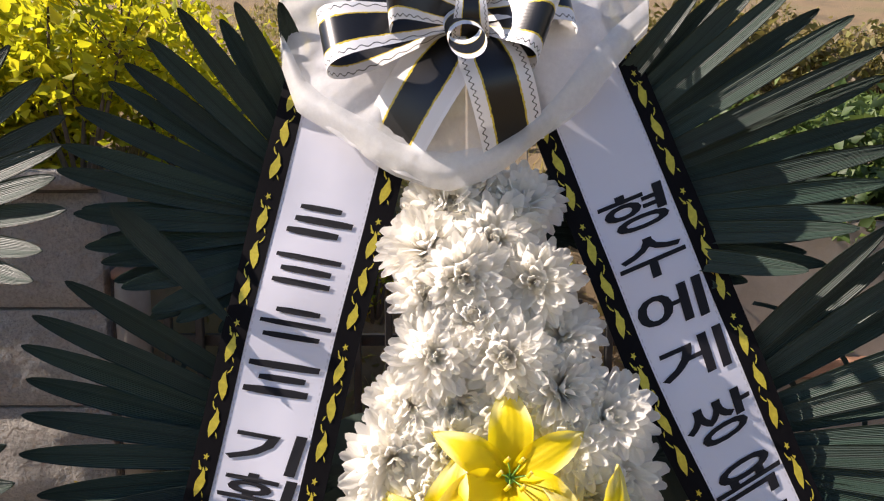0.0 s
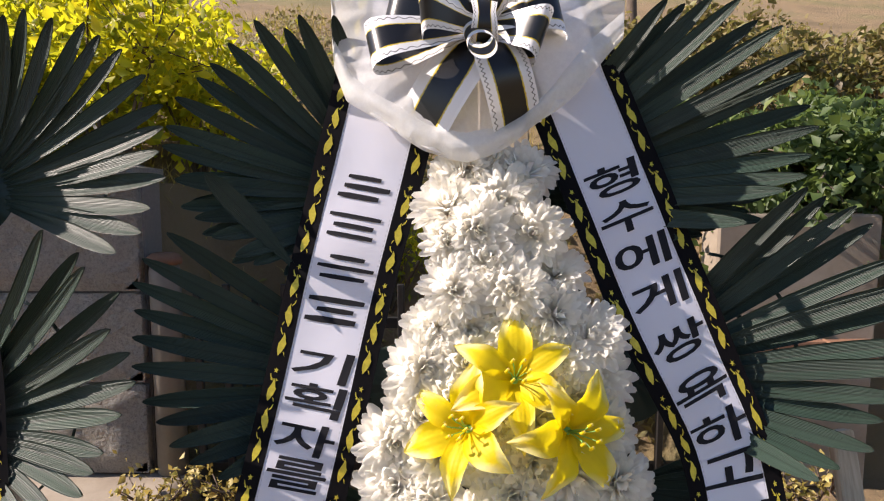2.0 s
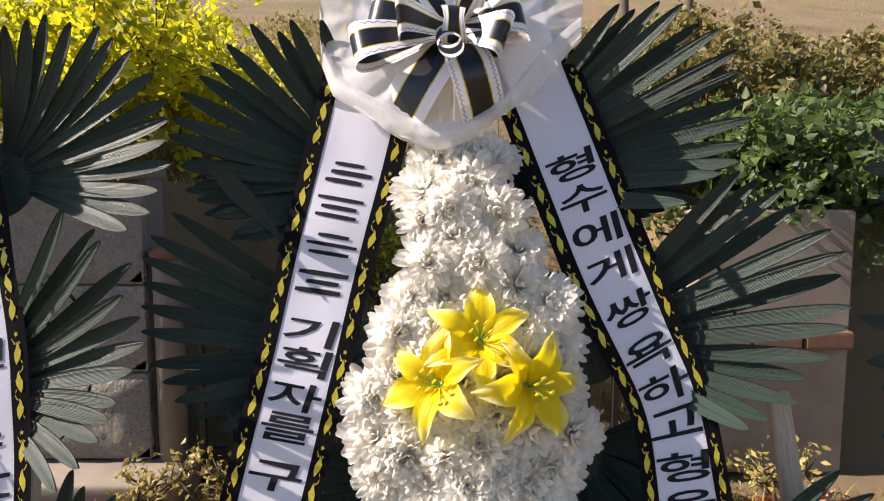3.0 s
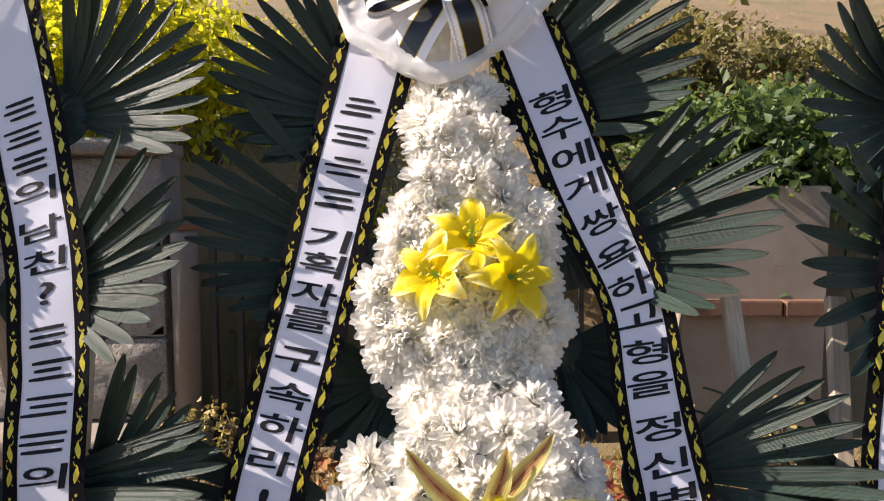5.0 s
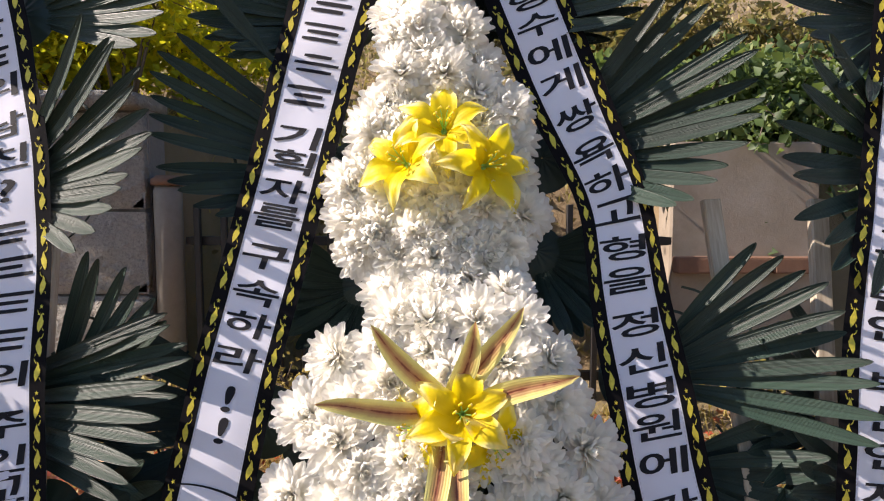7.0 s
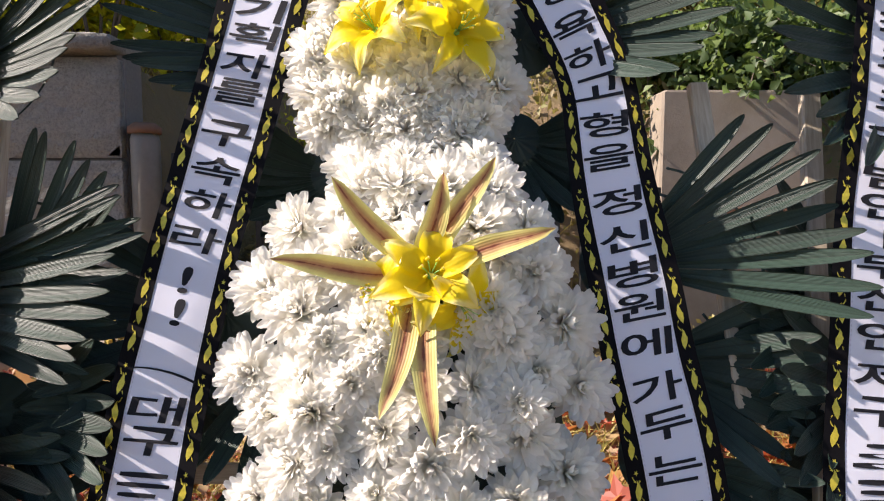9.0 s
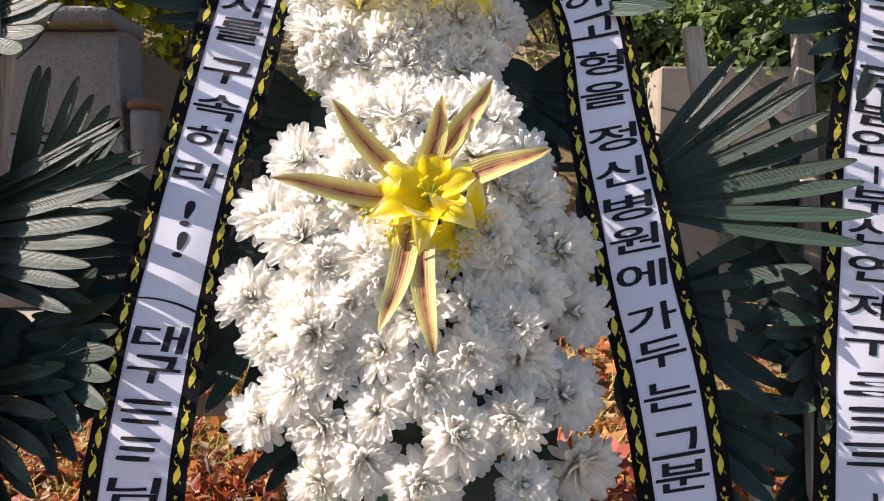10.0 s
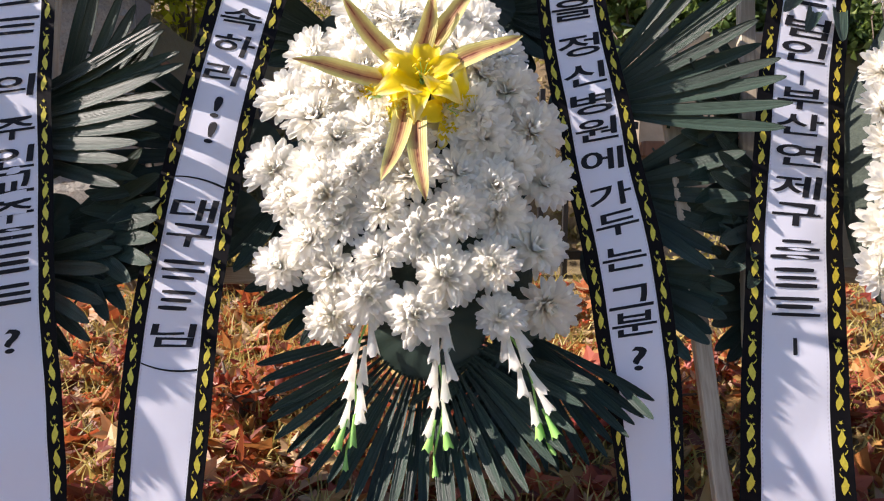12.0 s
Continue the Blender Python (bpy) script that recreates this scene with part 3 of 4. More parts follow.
def chrysanthemum_mesh(seed):
    """A cloth chrysanthemum about 11 cm wide: rings of cupped spoon petals whose tips make a low dome."""
    rng = random.Random(seed)
    g = Geo()
    g.v.append((0.0, 0.0, -0.012))
    rings = [(17, -0.16, 1.04, 0.0150), (19, 0.06, 1.0, 0.0145), (18, 0.28, 0.96, 0.0140), (17, 0.52, 0.90, 0.0132), (14, 0.80, 0.84, 0.0122), (10, 1.10, 0.80, 0.0105), (6, 1.40, 0.72, 0.0085)]
    nu, nv = 2, 4
    for r, (n, phi, size, width) in enumerate(rings):
        for i in range(n):
            a = 2 * math.pi * (i + 0.5 * (r % 2)) / n + rng.uniform(-0.14, 0.14)
            e = phi + rng.uniform(-0.13, 0.15)
            k = size * rng.uniform(0.86, 1.10)
            d = Vector((math.cos(a), math.sin(a), 0))
            s = Vector((-math.sin(a), math.cos(a), 0))
            far, high = 0.055 * k * math.cos(e), 0.040 * k * math.sin(e)
            roll, hook = rng.uniform(-0.45, 0.45), rng.uniform(0.002, 0.010)
            w = width * rng.uniform(0.85, 1.15)

            def at(u, v):
                t = 2 * u - 1
                half = w * 0.5 * (0.30 + 0.72 * math.sin(min(v * 1.15, 1.0) * 1.45)) * (1.0 if v < 0.99 else 0.50)
                q = v - 0.045 * abs(t) * v
                cup = 0.55 * half * t * t + roll * half * t + hook * v ** 3
                return d * (far * q - math.sin(e) * cup * 0.8) + s * (t * half) + Vector((0, 0, high * q + 0.010 * math.sin(v * 2.6) * (1 - 0.4 * abs(phi)) + math.cos(e) * cup - 0.012 * (1 - v)))

            base = len(g.v)
            rows = (0.30, 0.58, 0.82, 1.0)
            for v in rows:
                g.v += [tuple(at(j / nu, v)) for j in range(nu + 1)]
            for j in range(nu):
                g.f.append((0, base + j + 1, base + j))
                g.uv += [(0.5, 0.0), ((j + 1) / nu, rows[0]), (j / nu, rows[0])]
                g.m.append(0)
            for q in range(nv - 1):
                for j in range(nu):
                    p = base + q * (nu + 1) + j
                    g.f.append((p, p + 1, p + nu + 2, p + nu + 1))
                    g.uv += [(j / nu, rows[q]), ((j + 1) / nu, rows[q]), ((j + 1) / nu, rows[q + 1]), (j / nu, rows[q + 1])]
                    g.m.append(0)
    return g.mesh("chrysanthemum", WHITE)


MUMS = [chrysanthemum_mesh(k) for k in range(6)]


LILY_SPOTS = ((0.075, 1.415, 0.06), (0.008, 1.34, 0.04), (0.148, 1.34, 0.04), (0.095, 0.955, 0.045))


def mum_block(wreath, rows, bulge, rng, gap=0.054, loose=0.0, dx=0.0):
    """Chrysanthemums packed over a dome; rows of (height, left, right)."""
    z1, z0 = rows[0][0], rows[-1][0]
    lefts, rights = [(a, b) for a, b, _ in rows], [(a, c) for a, _, c in rows]

    def dome(x, z):
        l, r = along(lefts, z), along(rights, z)
        t = (2 * (x - l) / max(r - l, 0.01) - 1)
        v = (z - z0) / (z1 - z0)
        return bulge * math.sqrt(max(0.0, 1 - 0.66 * min(1.0, t * t))) * math.sqrt(max(0.05, 1 - (2 * min(v, 1) - 0.84) ** 4 * 0.6))

    g = Geo()

    def base(u, v):
        z = z0 + 0.02 + (z1 - z0 - 0.03) * v
        l, r = along(lefts, z) + 0.03, along(rights, z) - 0.03
        x = l + (r - l) * u
        edge = min(1.0, 9 * min(u, 1 - u, v + 0.02, 1.02 - v))
        return on_plane(x + dx, z, max(0.0, dome(x, z) - 0.025) * edge - 0.004)

    g.grid(base, 14, 14)
    part("flower_foam", g.mesh("flower_foam", FOAM), wreath, "dark green foam base under the flowers")
    done = []
    tries = 0
    while tries < 12000:
        tries += 1
        z = rng.uniform(z0, z1)
        l, r = along(lefts, z), along(rights, z)
        x = rng.uniform(l + 0.01, r - 0.01)
        h = dome(x, z)
        p = Vector((x, z, h))
        side, low = abs(2 * (x - l) / (r - l) - 1), (z - z0) / (z1 - z0)
        spread = gap * (1 + loose * max(smooth(0.62, 0.98, side), 0.8 * smooth(0.42, 0.08, low)))
        if any((p - q).length < spread * w for q, w in done) or any(math.hypot(x - a, z - b) < c for a, b, c in LILY_SPOTS):
            continue
        done.append((p, rng.uniform(0.85, 1.2)))
        e = 0.02
        nx = -(dome(min(x + e, r), z) - dome(max(x - e, l), z)) / (2 * e)
        nz = -(dome(x, min(z + e, z1)) - dome(x, max(z - e, z0))) / (2 * e)
        n = (OUT + ACROSS * max(-0.9, min(0.9, nx * 0.5)) + UP * max(-0.8, min(0.8, nz * 0.5)) + any_way(rng) * 0.30).normalized()
        s = n.orthogonal().normalized()
        s = Matrix.Rotation(rng.uniform(0, 6.28), 3, n) @ s
        k = rng.uniform(0.90, 1.18)
        m = basis(on_plane(x + dx, z, h + rng.uniform(-0.006, 0.012)), s, n.cross(s), n) @ Matrix.Scale(k, 4)
        part("chrysanthemum", rng.choice(MUMS), wreath, m=m)


def lily_mesh(seed, open_=1.0):
    """A cloth lily: six flaring petals with wavy rims, six stamens."""
    rng = random.Random(seed)
    g = Geo()
    for i in range(6):
        a = 2 * math.pi * i / 6 + rng.uniform(-0.08, 0.08)
        d, s = Vector((math.cos(a), math.sin(a), 0)), Vector((-math.sin(a), math.cos(a), 0))
        length, width = (0.104 if i % 2 else 0.098) * rng.uniform(0.95, 1.08), 0.052 if i % 2 else 0.041
        ph, flare = rng.uniform(0, 6), open_ * rng.uniform(0.85, 1.15)

        def at(u, v):
            t = 2 * u - 1
            half = width * 0.5 * math.sin(math.pi * (0.07 + 0.93 * v ** 0.92)) ** 0.85
            up = 0.050 * math.sin(v * 2.1) * (1.25 - 0.5 * flare) - 0.022 * flare * v * v * v
            q = length * (v ** 1.15) * (0.55 + 0.45 * flare)
            wave = 0.004 * math.sin(v * 13 + ph) * t * t
            return d * (q + 0.004) + s * (t * half) + Vector((0, 0, up + wave + 0.010 * t * t * (1 - v) + 0.002 * math.cos(t * 5)))

        g.grid(at, 6, 10)
    for i in range(6):
        a = i * 1.047 + 0.5
        p = Vector((math.cos(a) * 0.016, math.sin(a) * 0.016, 0.058))
        g.tube([(0, 0, 0.004), p * 0.6 + Vector((0, 0, 0.012)), p], [0.0009, 0.0008, 0.0008], 5, 1)
        g.tube([p - Vector((0.004, 0, 0)), p + Vector((0.004, 0.002, 0.001))], 0.0022, 5, 0)
    g.tube([(0, 0, -0.05), (0, 0, -0.006), (0, 0, 0.006)], [0.004, 0.006, 0.006], 8, 1)
    return g.mesh("lily", YELLOW, BUD)


LILIES = [lily_mesh(11, 1.0), lily_mesh(12, 0.8), lily_mesh(13, 0.95)]


def facing(place, way, turn=0.0, k=1.0):
    n = way.normalized()
    s = (ACROSS - n * ACROSS.dot(n)).normalized()
    s = Matrix.Rotation(radians(turn), 3, n) @ s
    return basis(place, s, n.cross(s), n) @ Matrix.Scale(k, 4)


def long_leaf_mesh(length, width, seed):
    rng = random.Random(seed)
    bend, ph = rng.uniform(0.02, 0.10), rng.uniform(0, 6)

    def at(u, v):
        t = 2 * u - 1
        half = width * 0.5 * (0.5 + 0.6 * math.sin(math.pi * (0.12 + 0.78 * v))) * math.sqrt(max(0.0, 1 - v ** 4))
        return v * length, t * half + 0.004 * math.sin(v * 6 + ph), 0.25 * half * abs(t) + bend * math.sin(v * 2.2) * length * 0.6 + 0.002 * math.sin(v * 17 + ph) * t

    return Geo().grid(at, 6, 12).mesh("striped_leaf", STRIPED)


def spray_mesh(seed, length):
    """A hanging stem with white trumpet buds in pairs and green buds at its end."""
    rng = random.Random(seed)
    g = Geo()
    path = [Vector((0.008 * math.sin(k * 0.9 + seed), 0, -length * k / 8)) for k in range(9)]
    g.tube(path, 0.0022, 6, 1)

    def bud(p, d, size, slot):
        s = d.orthogonal().normalized()
        b = d.cross(s)
        ph = rng.uniform(0, 6)

        def at(u, v):
            a = 2 * math.pi * u
            r = size * (0.05 + 0.13 * v ** 1.8) * (1 + 0.10 * v * v * math.cos(4 * a + ph))
            return p + d * (size * v * (1 + 0.07 * v * math.cos(4 * a + ph))) + (s * math.cos(a) + b * math.sin(a)) * r

        g.grid(at, 12, 4, slot)

    for k in range(5):
        for side in (-1, 1):
            t = (k + rng.uniform(0.1, 0.8)) / 5.6
            p = Vector((side * 0.006, -0.004, -length * t))
            d = Vector((side * rng.uniform(0.05, 0.28), rng.uniform(-0.25, 0.1), -1)).normalized()
            bud(p, d, 0.074 - 0.026 * t, 0 if t < 0.74 else 1)
    bud(path[-1], Vector((0.1, 0, -1)).normalized(), 0.035, 1)
    return g.mesh("flower_spray", WHITE, BUD)


def easel(wreath, cx, right):
    def bar(name, a, b, w, t, label=""):
        a, b = Vector(a), Vector(b)
        d = (b - a).normalized()
        s = ACROSS - d * ACROSS.dot(d) if abs(d.x) < 0.9 else OUT.copy()
        s = s.normalized()
        m = basis((a + b) / 2, s, d.cross(s), d)
        part(name, Geo().box(pose(0, 0, 0), w, t, (b - a).length).mesh(name, WOOD, smooth=False), wreath, label, m)

    for side in (-1, 1):
        top = on_plane(cx + (right - 0.08 if side > 0 else -0.37), 1.30, -0.07)
        foot = Vector((cx + (right if side > 0 else -0.47), depth(0.0) + 0.03, 0.0))
        bar("easel_leg", foot, top, 0.036, 0.022, "pale timber easel leg")
    for z, h in ((0.577, 0.44),):
        bar("crossbar", on_plane(cx - h, z, -0.075), on_plane(cx + 0.1, z, -0.075), 0.016, 0.035, "pale timber crossbar")
    bar("back_board", on_plane(cx, 0.5, -0.075), on_plane(cx, 2.1, -0.075), 0.09, 0.018, "pale timber back board")
    bar("back_leg", (cx, 1.25, ground_height(cx, 1.25)), on_plane(cx, 1.75, -0.10), 0.04, 0.022, "pale timber back leg")


BLOCK_TOP = [(1.755, -0.005, 0.10), (1.65, -0.040, 0.142), (1.52, -0.072, 0.192), (1.40, -0.100, 0.230), (1.30, -0.118, 0.255), (1.23, -0.118, 0.245), (1.19, -0.09, 0.215)]
BLOCK_LOW = [(1.172, -0.02, 0.225), (1.10, -0.080, 0.266), (1.02, -0.130, 0.300), (0.93, -0.184, 0.325), (0.84, -0.196, 0.345), (0.70, -0.190, 0.362), (0.60, -0.180, 0.366), (0.51, -0.12, 0.345)]


def wreath(dx, fans, label, seed, sprays=True):
    rng = random.Random(seed)
    thing = tagged(new("funeral_wreath"), label, "wreath", "row of funeral wreaths")
    easel(thing, 0.08 + dx, 0.635 if sprays else 0.47)
    for x, z, r, a0, a1, off, *more in fans:
        fan(thing, x, z, r, a0, a1, off, rng, *more)
    mum_block(thing, BLOCK_TOP, 0.065, rng, 0.047, 0.05, dx)
    mum_block(thing, BLOCK_LOW, 0.150, rng, 0.052, 0.58, dx)
    for k, (x, z, off, way, turn) in enumerate(((0.075, 1.425, 0.105, (0.0, 0.30), 30), (0.010, 1.362, 0.112, (-0.42, 0.16), 22), (0.146, 1.360, 0.110, (0.48, -0.05), 5))):
        part("lily", LILIES[k], thing, "bright yellow cloth lily", facing(on_plane(x + dx, z, off - 0.015), OUT + ACROSS * way[0] + UP * way[1], turn, 0.96))
    hub = (0.088, 0.955)
    for k, (x, z, way, turn) in enumerate(((0.104, 0.957, (0.05, 0.10), 25), (0.040, 0.932, (-0.75, -0.15), 0), (0.146, 0.915, (0.55, -0.50), 10))):
        part("lily", LILIES[(k + 1) % 3], thing, "bright yellow cloth lily", facing(on_plane(x + dx, z, 0.158 if k else 0.176), OUT + ACROSS * way[0] + UP * way[1], turn, 0.80 if k else 0.94))
    for k, (x, z) in enumerate(((-0.042, 1.105), (0.127, 1.113), (0.199, 1.137), (0.285, 1.035), (-0.125, 0.985), (0.109, 0.735), (0.037, 0.770))):
        a = on_plane(hub[0] + dx, hub[1], 0.165)
        b = on_plane(x + dx, z, 0.228)
        d = (b - a).normalized()
        s = OUT.cross(d).normalized()
        part("striped_leaf", long_leaf_mesh((b - a).length, 0.035, seed + k), thing, "yellow leaf with brown middle stripe", basis(a, d, s, d.cross(s)))
    if sprays:
        for k, (x, z, length, lean) in enumerate(((0.005, 0.545, 0.25, 0.14), (0.140, 0.555, 0.27, 0.03), (0.245, 0.555, 0.25, -0.36))):
            m = basis(on_plane(x + dx, z, 0.125), ACROSS, -OUT, UP) @ pose(0, 0, 0, 0, degrees_of(lean), 0)
            part("flower_spray", spray_mesh(seed + k, length), thing, "hanging white trumpet buds with green tips", m)
    return thing


def degrees_of(a):
    return math.degrees(math.atan(a))


# ---- sashes ----
class Band:
    """The course of a hanging sash: centre line, width and waves."""

    def __init__(self, centre, width, seed, lift=0.022):
        self.centre, self.width, self.seed, self.lift = centre, width, seed, lift

    def at(self, u, z, up=0.0):
        """u from -1 to 1 across."""
        c = along(self.centre, z)
        slope = (along(self.centre, z + 0.02) - along(self.centre, z - 0.02)) / 0.04
        n = math.hypot(1, slope)
        w = along(self.width, z) / 2
        x, zz = c + u * w / n, z - u * w * slope / n
        k = self.seed
        wave = 0.007 * noise.noise((k, z * 3.1, 0)) + 0.005 * noise.noise((k + 3, z * 9.0, u * 0.8)) + 0.004 * u * noise.noise((k + 5, z * 5.0, 0))
        return on_plane(x, zz, self.lift + wave + up + 0.0012 * (1 - u * u))


def word_mesh(ch):
    """The outline of one written character, about one unit wide, centred."""
    cu = bpy.data.curves.new("glyph", "FONT")
    cu.body, cu.offset, cu.resolution_u = ch, 0.016, 3
    ob = bpy.data.objects.new("glyph", cu)
    scene.collection.objects.link(ob)
    me = bpy.data.meshes.new_from_object(ob.evaluated_get(bpy.context.evaluated_depsgraph_get()))
    bpy.data.objects.remove(ob)
    co = [v.co.copy() for v in me.vertices]
    lo = Vector((min(c.x for c in co), min(c.y for c in co)))
    hi = Vector((max(c.x for c in co), max(c.y for c in co)))
    faces = [tuple(p.vertices) for p in me.polygons]
    bpy.data.meshes.remove(me)
    return [(c.x - (lo.x + hi.x) / 2, c.y - (lo.y + hi.y) / 2) for c in co], faces, hi - lo


def plain_bars(k):
    """Three plain bars, one under another, that stand in for a character."""
    rng = random.Random(k)
    pts, faces = [], []
    for y in (0.30, 0.0, -0.30):
        w, x, h = rng.uniform(0.55, 0.95), rng.uniform(-0.06, 0.06), rng.uniform(0.13, 0.18)
        b = len(pts)
        pts += [(x - w / 2, y - h * 0.35), (x - w / 4, y - h / 2), (x + w / 4, y - h / 2), (x + w / 2, y - h * 0.4), (x + w / 2, y + h * 0.4), (x + w / 4, y + h / 2), (x - w / 4, y + h / 2), (x - w / 2, y + h * 0.35)]
        faces.append(tuple(range(b, b + 8)))
    return pts, faces, Vector((0.95, 0.9))


def sash(band, z_top, z_end, words, label, char=(0.091, 0.046)):
    thing = tagged(new("sash"), label, "sash", "lettered condolence sashes")
    long = z_top - z_end
    rows = int(long / 0.02)
    for name, u0, u1, mat, text, nu in (("panel", -0.64, 0.64, SATIN, "", 10), ("border", -1.0, -0.635, BORDER, "black woven border", 3), ("border", 0.635, 1.0, BORDER, "black woven border", 3)):
        up = 0.001 if name == "border" else 0.0
        part(name, Geo().grid(lambda u, v: band.at(u0 + (u1 - u0) * u, z_top - long * v, up), nu, rows).mesh(name, mat), thing, text)
    for side in (-1, 1):
        part("gold_ornament", ornament(band, side, z_top, z_end), thing, "gold leaf and star pattern")
    for k, (ch, z) in enumerate(words):
        if ch == "#":
            pts, faces, size = plain_bars(int(z * 997))
        elif ch in "()":
            pts, faces, size = arc(ch)
        else:
            pts, faces, size = word_mesh(ch)
        sx, sz = char
        kx = sx / max(size.x, 0.75) if ch not in "()" else 0.112
        kz = sz / max(size.y, 0.75)
        if ch in "-":
            kx, kz = 0.03, 0.26
        rng = random.Random(k)
        g = Geo()
        hw = along(band.width, z) / 2
        for x, y in pts:
            y += 0.10 * x * (1 if ch not in "()-!?" else 0)
            x += 0.05 * y
            q = band.at(x * kx / hw, z + y * kz, 0.0013)
            g.v.append(tuple(q))
        for f in faces:
            g.f.append(f)
            g.uv += [(0.5, 0.5)] * len(f)
            g.m.append(0)
        part("lettering", g.mesh("lettering", INK, smooth=False), thing, "black brush lettering")
    return thing


def arc(ch):
    pts, faces = [], []
    n = 12
    bow = 0.16 if ch == "(" else -0.16
    for i in range(n + 1):
        t = 2 * i / n - 1
        y = bow * (1 - t * t) - 0.10 * t
        th = 0.05 * (0.55 + 0.45 * (1 + t) / 2)
        pts += [(t * 0.5, y - th), (t * 0.5, y + th)]
    for i in range(n):
        faces.append((2 * i, 2 * i + 2, 2 * i + 3, 2 * i + 1))
    return pts, faces, Vector((1, 1))


def ornament(band, side, z_top, z_end):
    """Gold leaves on a winding stem with small stars, printed along one border."""
    g = Geo()
    rng = random.Random(int(side * 7 + band.seed * 3))
    mid = 0.815 * side
    hw = 0.100

    def put(points, z0, ang, flip=1):
        ca, sa = math.cos(ang), math.sin(ang)
        base = len(g.v)
        for x, y in points:
            x, y = x * flip * 0.85, y * 0.82
            q = band.at(mid + (x * ca - y * sa) / hw, z0 + x * sa + y * ca, 0.0018)
            g.v.append(tuple(q))
        g.f.append(tuple(range(base, base + len(points))))
        g.uv += [(0.5, 0.5)] * len(points)
        g.m.append(0)

    z = z_top - 0.02
    k = 0
    star = [(0.0058 * math.cos(i * math.pi / 5) * (1 if i % 2 == 0 else 0.42), 0.0058 * math.sin(i * math.pi / 5) * (1 if i % 2 == 0 else 0.42)) for i in range(10)]
    while z > z_end + 0.02:
        flip = 1 if k % 2 else -1
        if k % 4 == 3:
            put(star, z + 0.006, rng.uniform(0, 1))
            put([(-0.009, -0.010), (-0.003, -0.012), (-0.004, -0.007)], z, 0)
            put([(0.009, -0.010), (0.004, -0.012), (0.003, -0.006)], z, 0)
            z -= 0.024
        else:
            put([(0.000, -0.021), (0.006, -0.012), (0.0085, -0.001), (0.006, 0.008), (0.0045, 0.015), (0.006, 0.022), (0.0, 0.017), (-0.004, 0.009), (-0.0075, 0.006), (-0.007, -0.004), (-0.004, -0.013)], z, 0.22 * flip, flip)
            put([(0.004, 0.018), (0.009, 0.023), (0.011, 0.030), (0.0095, 0.030), (0.007, 0.024), (0.003, 0.020)], z, 0, flip)
            put([(-0.010, -0.020), (-0.0085, -0.014), (-0.005, -0.011), (-0.007, -0.016)], z, 0, flip)
            z -= 0.044
        k += 1
    return g.mesh("gold_ornament", GOLD, smooth=False)


